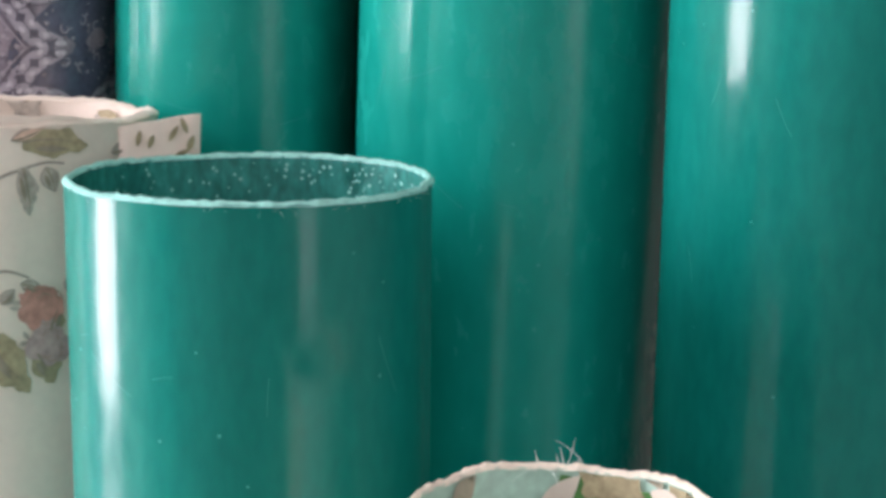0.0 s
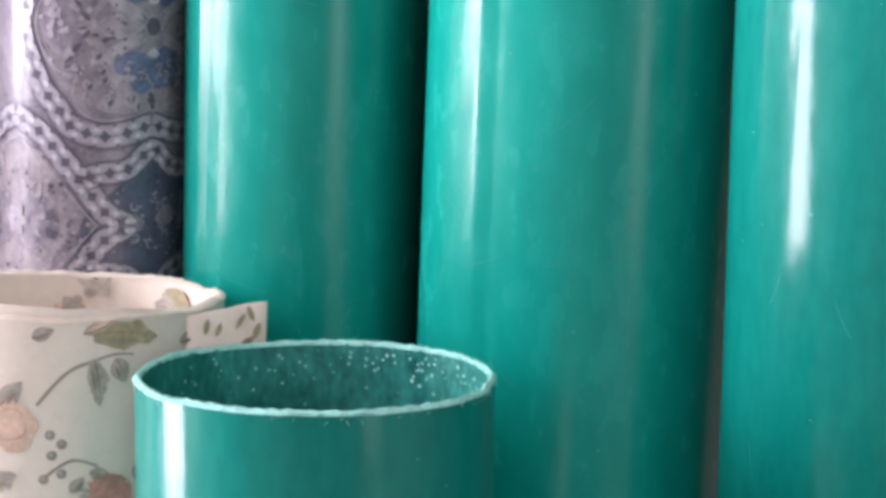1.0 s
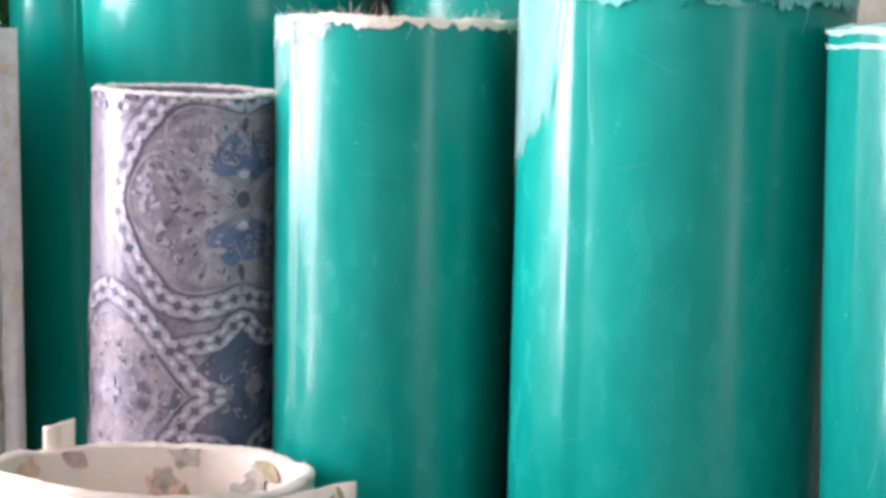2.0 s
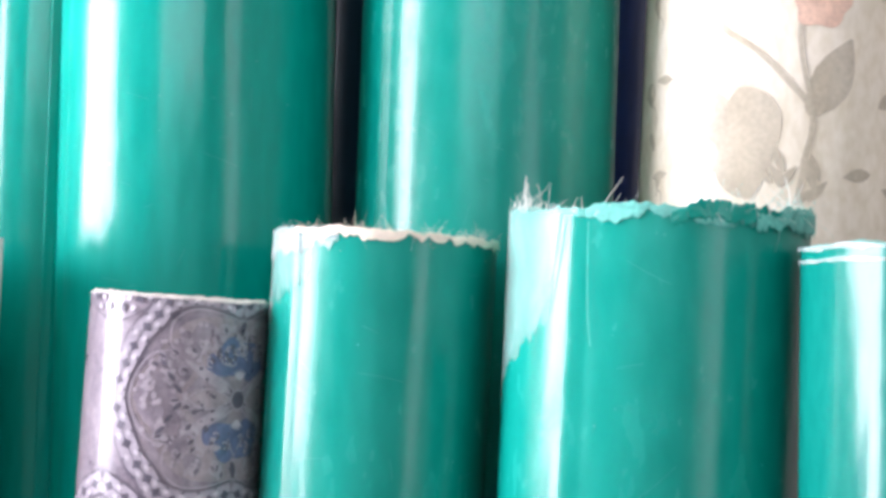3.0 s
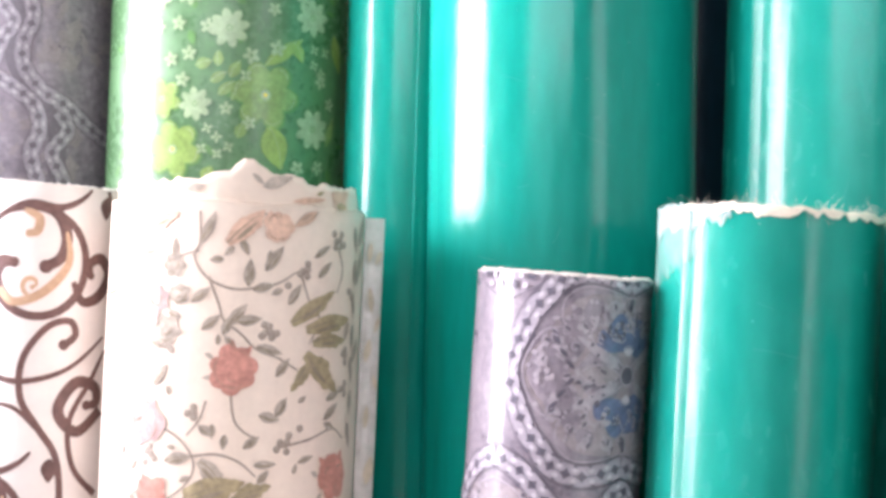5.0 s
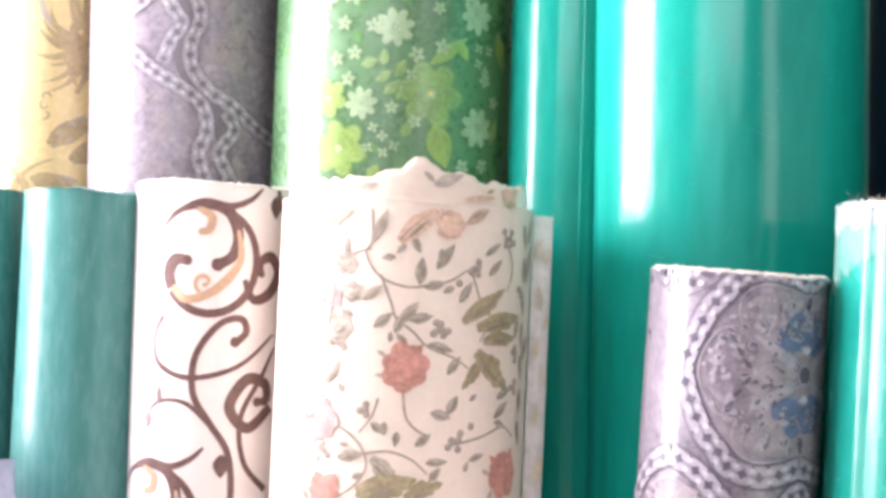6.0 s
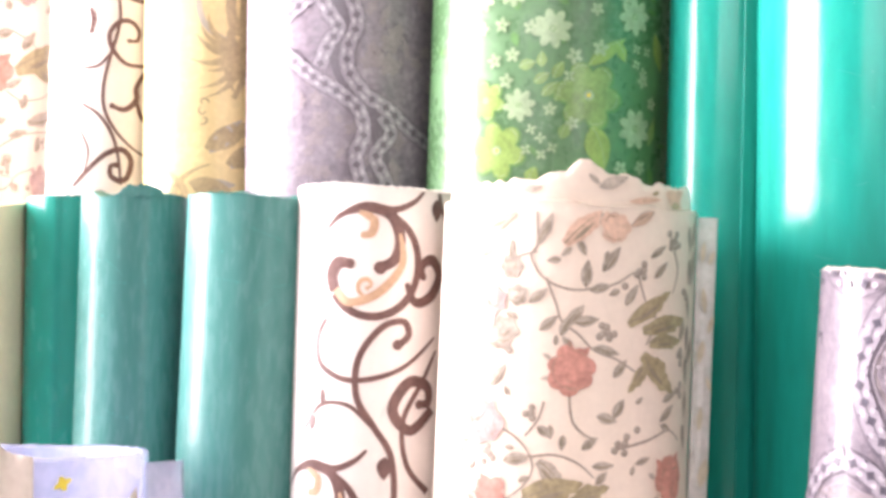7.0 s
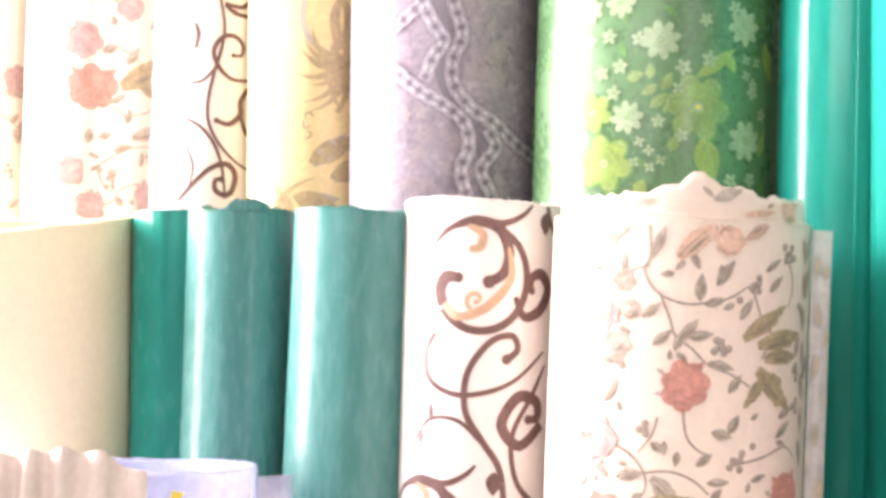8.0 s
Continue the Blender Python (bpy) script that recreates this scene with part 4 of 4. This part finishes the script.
    ink["soft"].flower(x, y, 0.010, 6, 0.3)


for j in (0, 1):
    ogee(50, -65 - 246 * j)
    starry(51, -188 - 246 * j)
    leafy(-41, 56 - 246 * j)
leafy(-41, -436)
finish(ink)

# wavy banded roll
R = roll_purple
ink = inks(R, field="greyrose", lane="plum", pale="bead", dark="plum", dot="plum", spark="lilac")
rnd = random.Random(6)
for k in range(150):
    ink["field"].blob(rnd.uniform(-1, 1) * R.r * 1.4, rnd.uniform(-0.5, -0.16), rnd.uniform(0.003, 0.011), rnd.uniform(0.003, 0.009), rnd.random() * 3, 5, 0.3, 14)
ink["lane"].stroke(smooth_line(mm((-14, -195), (-11, -225), (-3, -255), (-9, -280), (6, -312), (28, -345), (28, -370), (34, -410))), 0.017)
chain(ink, mm((-33, -194), (-30, -214), (-20, -235), (-10, -252), (-19, -265), (-27, -286)), 0.0125, 0.0105)
chain(ink, mm((-4, -195), (-2, -215), (6, -245), (-2, -268), (-1, -290), (14, -310), (35, -322), (60, -340), (86, -352)), 0.0125, 0.0105)
chain(ink, mm((-65, -270), (-52, -279), (-32, -295), (-7, -310), (8, -323), (13, -344), (6, -365), (12, -390), (19, -414)), 0.0125, 0.0105)
chain(ink, mm((-62, -240), (-47, -231), (-31, -217), (-26, -200)), 0.0125, 0.0105)
chain(ink, mm((30, -328), (38, -344), (24, -364), (33, -384), (40, -408)), 0.0125, 0.0105)
finish(ink)

# green flowered roll
R = roll_green
ink = inks(R, mid="mid", pollen="pollen", lime="lime", mint="mint", heart="yellow")
rnd = random.Random(4)


def daisy(u, v, r):
    (u, v), = mm((u, v))
    ink["mint"].flower(u, v, r / 1000, 8, 0.25, rnd.random())
    ink["mid"].blob(u, v, r / 3600)
    ink["mint"].blob(u, v, r / 9000, n=8)


def bloom(colour, u, v, r):
    (u, v), = mm((u, v))
    name, turn = ("lime" if colour == "lime" else "pollen"), rnd.random()
    ink["mid"].flower(u + 0.0007, v - 0.0007, r * 1.06 / 1000, 6, 0.37, turn)
    ink[name].flower(u, v, r / 1000, 6, 0.34, turn)
    for k in range(6):
        a = turn + math.pi * k / 3
        ink["mint"].arc(u + r * 0.58 / 1000 * math.cos(a), v + r * 0.58 / 1000 * math.sin(a), r * 0.33 / 1000, math.degrees(a) - 60, math.degrees(a) + 40, 0.0002, 0.0002, 0.0007, n=10)
    ink["mint"].blob(u, v, r / 6500)
    ink["heart"].blob(u, v, r / 16000, n=8)


def star(u, v, r):
    (u, v), = mm((u, v))
    ink["mint"].flower(u, v, r * 1.2 / 1000, 5 if r > 4.5 else 4, 0.3, rnd.random())
    ink["mid"].blob(u, v, r / 5000, n=8)


def frond(colour, u0, v0, u1, v1, wide):
    (a, b), (c, e) = mm((u0, v0), (u1, v1))
    size, turn = math.hypot(c - a, e - b), math.atan2(e - b, c - a)
    ink[colour].leaf(a, b, size, wide / 1000, turn)
    ink["mint"].stroke(bow((a, b), (c, e), 0.08, 6), 0.0005)


daisy(-6, -266, 16.5)
daisy(67, -251, 16)
daisy(71, -345, 17)
daisy(-32, -330, 14)
daisy(-40, -235, 13)
daisy(-68, -240, 12)
bloom("mid_lime", 26, -320, 28)
bloom("lime", -50, -368, 24)
bloom("lime", -62, -326, 17)
star(-49, -263, 5.5)
star(-55, -293, 5.5)
star(-39, -288, 5.5)
star(-44, -310, 5.5)
star(-67, -266, 5)
star(-24, -265, 5.5)
star(31, -248, 5)
star(57, -236, 5.5)
star(9, -305, 4.5)
star(13, -288, 6)
star(35, -280, 6)
star(-6, -333, 5)
star(13, -344, 5)
star(78, -304, 5.5)
star(57, -379, 5.5)
star(78, -377, 5.5)
star(90, -322, 5)
star(70, -278, 4)
star(82, -279, 4)
star(70, -291, 4)
star(78, -297, 4)
star(-21, -350, 4)
star(-13, -357, 4)
star(-25, -367, 4)
star(-12, -371, 4)
star(-3, -365, 4)
frond("lime", 30, -346, 42, -381, 23)
frond("lime", 25, -295, 58, -270, 12)
frond("lime", 50, -274, 59, -290, 10)
frond("lime", 93, -262, 103, -294, 13)
frond("pollen", -33, -298, -19, -294, 10)
frond("pollen", -14, -298, -14, -285, 9)
frond("pollen", -4, -307, 4, -293, 10)
frond("pollen", -20, -311, -7, -303, 9)
frond("pollen", -13, -322, 0, -310, 9)
frond("pollen", -2, -326, 9, -309, 9)
frond("pollen", 4, -357, 10, -343, 10)
frond("lime", -22, -394, -16, -381, 12)
frond("pollen", 88, -358, 96, -333, 9)
for k in range(34):
    a, b, t = rnd.uniform(-0.12, 0.12), rnd.uniform(-0.40, -0.20), rnd.uniform(0, 6.28)
    ink["mid"].leaf(a, b, rnd.uniform(0.008, 0.016), rnd.uniform(0.004, 0.008), t)
finish(ink)

# palm printed roll
R = roll_yellow
ink = inks(R, tan="pale", olive="palm", stem="palm")
rnd = random.Random(9)
for cu, cv in ((0.025, -0.252), (-0.03, -0.44)):
    for k in range(26):                                   # the feathery crown
        a = 2 * math.pi * k / 26 + rnd.uniform(-0.1, 0.1)
        size = rnd.uniform(0.026, 0.052)
        tip = (cu + size * math.cos(a), cv + size * math.sin(a) - 0.012)
        ink["olive" if k % 3 else "stem"].stroke(bow((cu, cv), tip, 0.22 if math.cos(a) < 0 else -0.22, 8), [0.004, 0.006, 0.007, 0.007, 0.006, 0.005, 0.004, 0.002, 0.0005])
    for q in (-1, 1):
        ink["olive"].stroke(bow((cu, cv + 0.01), (cu + q * 0.03, cv + 0.075), q * 0.3), [0.012, 0.011, 0.010, 0.010, 0.009, 0.008, 0.007, 0.005, 0.004, 0.002, 0.001])
    ink["tan"].stroke(bow((cu, cv), (cu - 0.035, cv + 0.06), 0.25), 0.006)
    ink["stem"].stroke(bow((cu, cv), (cu - 0.004, cv - 0.05), 0.15), 0.005)
    for du, dv, size, turn in ((-0.004, -0.082, 0.034, 0.2), (0.004, -0.074, 0.032, -0.3), (-0.010, -0.112, 0.05, 0.35), (-0.045, -0.13, 0.045, -0.25), (0.02, -0.10, 0.026, -1.2), (-0.03, -0.098, 0.05, 0.5)):
        ink["olive"].leaf(cu + du, cv + dv, size, size * 0.42, turn)
        ink["tan"].leaf(cu + du + 0.004, cv + dv - 0.004, size * 0.9, size * 0.3, turn + 0.3)
    for k in range(3):
        ink["stem"].curl(cu - 0.032, cv - 0.055 - 0.008 * k, 0.005, 120 * k, 0.7, 0.002)
finish(ink)

# pale leaf roll beside the navy one
R = roll_right
ink = inks(R, pale="pale", stem="pale", leaf="peach")
rnd = random.Random(14)
ink["stem"].stroke(smooth_line(mm((-45, -262), (-39, -278), (-13, -295), (8, -315), (26, -335), (28, -352), (24, -372), (20, -400))), [0.007] * 4 + [0.0045] * 54)
ink["stem"].stroke(smooth_line(mm((30, -240), (18, -275), (20, -303), (28, -335))), 0.004)
for w, v in ((0.020, -0.345), (0.021, -0.362), (0.018, -0.378)):
    ink["pale"].blob(-0.018 + (v + 0.36) * 0.3, v, w, 0.026, 0.45, 0, 0, 28, 0.15)
ink["pale"].leaf(-0.014, -0.400, 0.085, 0.040, 1.95)
ink["pale"].blob(-0.048, -0.372, 0.010, 0.014, 0.4, 3, 0.1)
ink["pale"].leaf(0.030, -0.340, 0.060, 0.030, 1.15)
ink["pale"].blob(0.036, -0.322, 0.011, 0.022, -0.5)
ink["leaf"].blob(0.032, -0.262, 0.020, 0.016, 0.2, 5, 0.12, 28)
for k, (u, v) in enumerate(((-116, -255), (-108, -262), (-85, -312), (-117, -312), (-114, -350), (-106, -384), (-100, -392), (-112, -330))):
    (a, b), = mm((u, v))
    ink["pale"].leaf(a, b, 0.014 + 0.003 * (k % 3), 0.007, 0.9 + 1.1 * k)
    ink["stem"].stroke(bow((a, b), (a + 0.006, b - 0.014), 0.3, 6), 0.0012)
for k in range(12):
    ink["stem"].leaf(0.010 + rnd.gauss(0, 0.02), -0.395 + rnd.gauss(0, 0.008), 0.020, 0.006, rnd.uniform(0.4, 2.7))
    ink["pale"].leaf(R.r * rnd.uniform(0.6, 1.3), -0.22 - 0.016 * k, 0.022, 0.010, rnd.uniform(0, 6.28))
finish(ink)

# prints on the two clear rolls
for R, n in ((roll_print, 26), (roll_blue, 4)):
    ink = inks(R, leaf="mid" if R is roll_print else "stem", pale="pale", mauve="peach" if R is roll_print else "blue", heart="yellow")
    rnd = random.Random(n)
    for k in range(n * 2):
        u, v = rnd.uniform(-1.5, 1.5) * R.r, rnd.uniform(-0.18, -0.012)
        ink["mauve" if k % 2 else "pale"].blob(u, v, rnd.uniform(0.008, 0.02), None, 0, 5, 0.2, 20)
        ink["leaf"].leaf(u, v, 0.024, 0.010, rnd.uniform(0, 6.28))
    ink["heart"].blob(R.r * 0.45, -0.016, 0.006, 0.004, 0.4, 4, 0.3)
    finish(ink)


# the inner faces that show over the near rims
for R, names, seed in ((roll_low, ("peach", "mauve", "leaf", "olive"), 3), (roll_print, ("mid", "pale", "olive", "cream"), 5)):
    rnd = random.Random(seed)
    for n, name in enumerate(names):
        p = Print(R, name if name == "cream" else "ink_" + name, -R.wall - 0.0012 - 0.0002 * n, "inner_print", reach=3.3)
        for _ in range(5 if R is roll_low else 13):
            u, v = R.r * rnd.uniform(1.9, 3.2) * rnd.choice((-1, 1)), rnd.uniform(-0.07, -0.004)
            if n % 2:
                p.leaf(u, v, 0.026, 0.012, rnd.uniform(0, 6.28))
            else:
                p.blob(u, v, rnd.uniform(0.007, 0.013), None, rnd.random(), 5, 0.2, 18)
        p.done()

# ---- torn film, threads and loose layers ----
def flap(roll, name, mat, a, reach, top, label, turn=0.0, depth=None, wave=0.002, dip=0.0):
    """A loose layer that leaves the roll along its tangent at angle a."""
    bm = bmesh.new()
    cols, rows = 8, 24
    start = roll.at_angle(a, 0, 0.0008)
    t = Vector((math.cos(a + turn), math.sin(a + turn), 0))
    side_way = Vector((t.y, -t.x, 0))
    low = roll.length - depth if depth else 0.0
    grid = []
    for i in range(cols + 1):
        f = i / cols
        row = []
        for j in range(rows + 1):
            h = low + (roll.length + top - dip * f - low) * j / rows
            off = wave * noise.noise(Vector((f * 2.5, h * 9, roll.seed))) * f
            row.append(bm.verts.new(Vector((start.x, start.y, h)) + t * reach * f + side_way * off))
        grid.append(row)
    for i in range(cols):
        for j in range(rows):
            bm.faces.new((grid[i][j], grid[i + 1][j], grid[i + 1][j + 1], grid[i][j + 1]))
    ob = part(name, bm, mat, roll.ob, label)
    mod = ob.modifiers.new("sheet", "SOLIDIFY")
    mod.thickness = 0.0012
    return ob


film_edge = flap(roll_floral, "loose_layer", "film_white", 1.38, 0.0155, -0.003, "thin milky film edge", -1.1)
low_flap = flap(roll_low, "loose_layer", "cream", 1.05, 0.046, 0.004, "loose cream outer layer", -0.5, wave=0.006, dip=-0.006)
flap(roll_low, "torn_tab", "cream", -2.42, 0.02, 0.017, "torn cream corner standing up", 0.1, depth=0.05, wave=0.006, dip=0.003)
patch(roll_low, "inner_layer", "cream", -1.7, 1.3, lambda f: 0.02, off=-0.0022, ragged=0.003, seed=27, over=lambda f: 0.007 * math.sin(math.pi * min(1, f * 1.15)) ** 0.5, label="taller inner layer")
flap(roll_blue, "loose_layer", "clear", 1.2, 0.045, -0.006, "loose clear outer layer", -0.5, wave=0.004)
flap(roll_c0, "loose_layer", "teal", 0.1, 0.012, 0.0, "outer layer edge", 0.1)


def leaf_marks(roll, sheet, a, turn, top, marks, mat):
    """Printed leaves on a loose layer: (along, down, length, width, slant) in millimetres and radians."""
    bm = bmesh.new()
    start, way = roll.at_angle(a, 0, 0.0008), Vector((math.cos(a + turn), math.sin(a + turn), 0))
    out = Vector((way.y, -way.x, 0))
    for along, down, size, wide, slant in marks:
        mid = start + way * along / 1000 + out * 0.003 + Vector((0, 0, roll.length + top - down / 1000))
        ring = []
        for k in range(10):
            q = 2 * math.pi * k / 10
            p, r = size * math.cos(q) / 2000, wide * math.sin(q) / 2000 * (1 - 0.5 * abs(math.cos(q)))
            ring.append(bm.verts.new(mid + way * (p * math.cos(slant) - r * math.sin(slant)) + Vector((0, 0, p * math.sin(slant) + r * math.cos(slant)))))
        bm.faces.new(ring)
    tagged(part("print", bm, mat, sheet), kind="stuff")


leaf_marks(roll_low, low_flap, 1.05, -0.5, 0.008, ((10, 10, 9, 4, 1.4), (17, 12, 8, 4, 1.2), (30, 8, 10, 4, 1.0), (36, 4, 10, 4, 2.0), (33, 22, 14, 7, 0.8), (40, 14, 10, 5, 1.2), (22, 30, 14, 6, 0.5)), "ink_olive")
leaf_marks(roll_floral, film_edge, 1.38, -1.1, -0.003, ((4, 26, 16, 5, 1.5), (11, 30, 12, 5, 1.2), (6, 62, 20, 6, 1.7), (12, 80, 14, 5, 1.3), (5, 100, 18, 7, 1.4), (12, 124, 12, 4, 1.9), (6, 150, 18, 6, 1.5), (10, 190, 22, 9, 1.4)), "ink_pale")

# film strip that doubles as a painted highlight along the left side
patch(roll_r3, "torn_film", "wrap_sheen", -1.5, -0.58, lambda f: 0.13 - 0.06 * f, off=0.0007, ragged=0.012, seed=4, label="milky film strip with painted side sheen", over=0.001, slant=-0.06)
patch(roll_r2, "torn_film", "wrap", -1.5, -0.35, lambda f: 0.007 + 0.013 * (1 - f) ** 0.7, ragged=0.008, label="torn milky film round the top", over=0.001)
# part film, part painted door highlight
patch(roll_r2, "torn_film", "wrap_sheen", -1.45, -0.62, lambda f: 0.06 - 0.03 * f, off=0.0006, ragged=0.014, seed=6, label="thin film and painted sheen down the side", over=-0.004)
patch(roll_r3, "torn_film", "shred", -0.6, 1.5, lambda f: 0.003 + 0.006 * math.sin(9 * f) ** 2, ragged=0.009, seed=9, over=0.003, label="shredded pale teal edge")
patch(roll_r3, "torn_shred", "teal_hazy", 0.15, 0.95, lambda f: 0.006, off=0.0025, ragged=0.008, seed=12, over=lambda f: 0.006 * math.sin(math.pi * f), label="torn teal shred")
patch(roll_r3, "torn_shred", "shred", 0.7, 1.45, lambda f: 0.008, off=0.003, ragged=0.007, seed=15, over=0.0, label="pale torn shred")
patch(roll_r4, "torn_film", "wrap", -1.5, 0.9, lambda f: 0.0022, ragged=0.002, seed=19, label="milky film edge")
patch(roll_r4, "torn_film", "wrap", -1.5, 0.7, lambda f: 0.0095, ragged=0.0015, seed=20, over=-0.0075, label="milky film edge")
patch(roll_a, "torn_shred", "teal_grey", -0.35, 0.45, lambda f: 0.002, off=0.001, ragged=0.004, seed=22, over=lambda f: 0.010 * math.sin(math.pi * f) ** 0.6, label="crumpled top edge")
patch(roll_floral, "inner_layer", "cream", -1.5, 1.42, lambda f: 0.03, off=-0.0045, ragged=0.010, seed=25, label="taller inner layer with a torn crest",
      over=lambda f: 0.013 + 0.005 * f + 0.012 * max(0, 1 - abs(f - 0.55) / 0.16) + 0.008 * max(0, 1 - abs(f - 0.52) / 0.04) - 0.020 * max(0, (f - 0.93) / 0.07))
for colour, motifs in (("leaf", ((16, 12, 0.35, 24, 9), (-42, 8, 0.2, 16, 6), (8, 21, -0.7, 12, 4))), ("peach", ((76, 12, -0.5, 24, 12), (84, 7, 0.4, 16, 9), (40, 3, 0.1, 30, 5))),
                       ("olive", ((82, 2, 0.0, 14, 6), (60, 9, 0.3, 8, 3)))):
    p = Print(roll_floral, "ink_" + colour, -0.0034, "rim_print", over=0.05)
    for u, v, turn, size, wide in motifs:
        p.leaf(u / 1000, v / 1000, size / 1000, wide / 1000, turn)
    p.done()
bm = bmesh.new()
cols, rows = 320, 14
grid = []
for i in range(cols + 1):
    f = i / cols
    a = -2.0 + 2.25 * f
    row = []
    for j in range(rows + 1):
        g = j / rows
        ripple = math.sin(82 * f + 2.5 * math.sin(9 * f) + 7.0 * g)
        fold = 0.007 * math.copysign(abs(ripple) ** 0.6, ripple) + 0.004 * noise.noise(Vector((f * 14, g * 2, 4)))
        row.append(bm.verts.new(roll_blue.at_angle(a + 0.05 * g, roll_blue.length + 0.015 * min(1.0, (1.03 - f) * 9) - 0.25 * g + 0.003 * math.sin(17 * f) + 0.002 * ripple, 0.010 + fold * (0.6 + 0.4 * g))))
    grid.append(row)
for i in range(cols):
    for j in range(rows):
        bm.faces.new((grid[i][j], grid[i + 1][j], grid[i + 1][j + 1], grid[i][j + 1]))
pleats = new("draped_cloth")
tagged(pleats, "pleated beige floral cloth draped over the clear roll", "cloth")
pleats.matrix_world = roll_blue.ob.matrix_world.copy()
part("cloth", bm, "drape", pleats).modifiers.new("cloth", "SOLIDIFY").thickness = 0.001
fringe(roll_r3, "frayed_threads", "thread", -1.45, -0.95, 40, 0.024, 0.0007, 1, "white frayed threads", 0.45, 0.25)
fringe(roll_r3, "frayed_threads", "thread", -0.8, -0.1, 50, 0.014, 0.0005, 2, "white frayed threads")
fringe(roll_r3, "frayed_threads", "edge", 0.3, 1.5, 110, 0.022, 0.0004, 3, "pale teal frayed threads", 1.0)
fringe(roll_r3, "frayed_threads", "thread", 0.2, 1.5, 70, 0.028, 0.0006, 4, "white frayed threads", 0.9)
patch(roll_r2, "lint_band", "lint", -0.8, 1.55, lambda f: 0.0035 + 0.001 * math.sin(23 * f), off=0.0013, ragged=0.006, seed=31, over=0.0015, label="matted beige lint round the rim")
fringe(roll_r2, "lint", "lint", -0.85, 1.5, 1500, 0.0042, 0.0003, 5, "beige lint fibres", 1.6, 1.4)
fringe(roll_r2, "lint", "thread", -1.4, 1.5, 260, 0.0055, 0.00022, 6, "white lint fibres", 1.1, 1.0)
fringe(roll_front, "frayed_threads", "edge", -3.1, 3.1, 420, 0.0032, 0.0003, 7, "pale cut fibres", 1.0, 0.6)
fringe(roll_front, "frayed_threads", "thread", 0.6, 3.1, 130, 0.003, 0.0003, 17, "white cut fibres", 1.4, 0.8)
chips = Print(roll_front, "edge", -roll_front.wall - 0.0012, "paint_chip", reach=3.3)
rnd = random.Random(21)
for _ in range(90):                                    # flecks of dust on the inner face under the far rim
    chips.blob(roll_front.r * rnd.uniform(1.9, 3.1) * rnd.choice((-1, 1, 1)), -0.003 - abs(rnd.gauss(0, 0.012)), rnd.uniform(0.0004, 0.0012), n=8)
chips.done("pale dust flecks")
fringe(roll_print, "frayed_threads", "thread", 0.15 + math.pi, 0.55 + math.pi, 22, 0.018, 0.0004, 8, "loose threads", 0.6)
fringe(roll_scroll, "frayed_threads", "white", -1.5, 1.3, 90, 0.006, 0.0005, 9, "white frayed threads", 0.8)
fringe(roll_floral, "frayed_threads", "cream", -1.0, 1.4, 50, 0.006, 0.0006, 10, "cream frayed threads", 0.8)
fringe(roll_pais, "frayed_threads", "white", -1.5, 1.5, 60, 0.0025, 0.0004, 12, "white cut fibres", 0.8)


# ---- scuffs on the teal rolls ----
def scuffs(roll, seed, count, lo, hi, mat="scuff"):
    rnd = random.Random(seed)
    p = Print(roll, mat, 0.0003, "scuff", low=-0.7)
    for _ in range(count):
        u, v = rnd.uniform(-1.1, 1.1) * roll.r, rnd.uniform(lo, hi)
        if rnd.random() < 0.4:
            a, size = rnd.choice((-0.1, -0.1, 1.4)) + rnd.gauss(0, 0.35), rnd.uniform(0.006, 0.032)
            p.stroke(bow((u, v), (u + size * math.cos(a), v + size * math.sin(a)), rnd.uniform(-0.04, 0.04), 6), 0.00024)
        else:
            p.blob(u, v, rnd.uniform(0.0004, 0.0010), n=8)
    p.done()


for n, (R, lo, hi) in enumerate(((roll_r2, -0.35, -0.02), (roll_r3, -0.4, -0.02), (roll_r4, -0.5, -0.02), (roll_front, -0.25, -0.01),
                                 (roll_c1, -0.5, -0.22), (roll_c2, -0.45, -0.22), (roll_a, -0.2, -0.01), (roll_b, -0.2, -0.01))):
    scuffs(R, 40 + n, 28, lo, hi)
p = Print(roll_r3, "scuff", 0.0022, "torn_film_edge")
p.stroke(smooth_line([(side(roll_r3, -0.52), -0.006), (side(roll_r3, -0.55), -0.035), (side(roll_r3, -0.60), -0.065)]), 0.0011)
p.stroke(smooth_line([(side(roll_r3, -0.36), -0.01), (side(roll_r3, -0.34), -0.06), (side(roll_r3, -0.31), -0.085)]), 0.0006)
p.done()
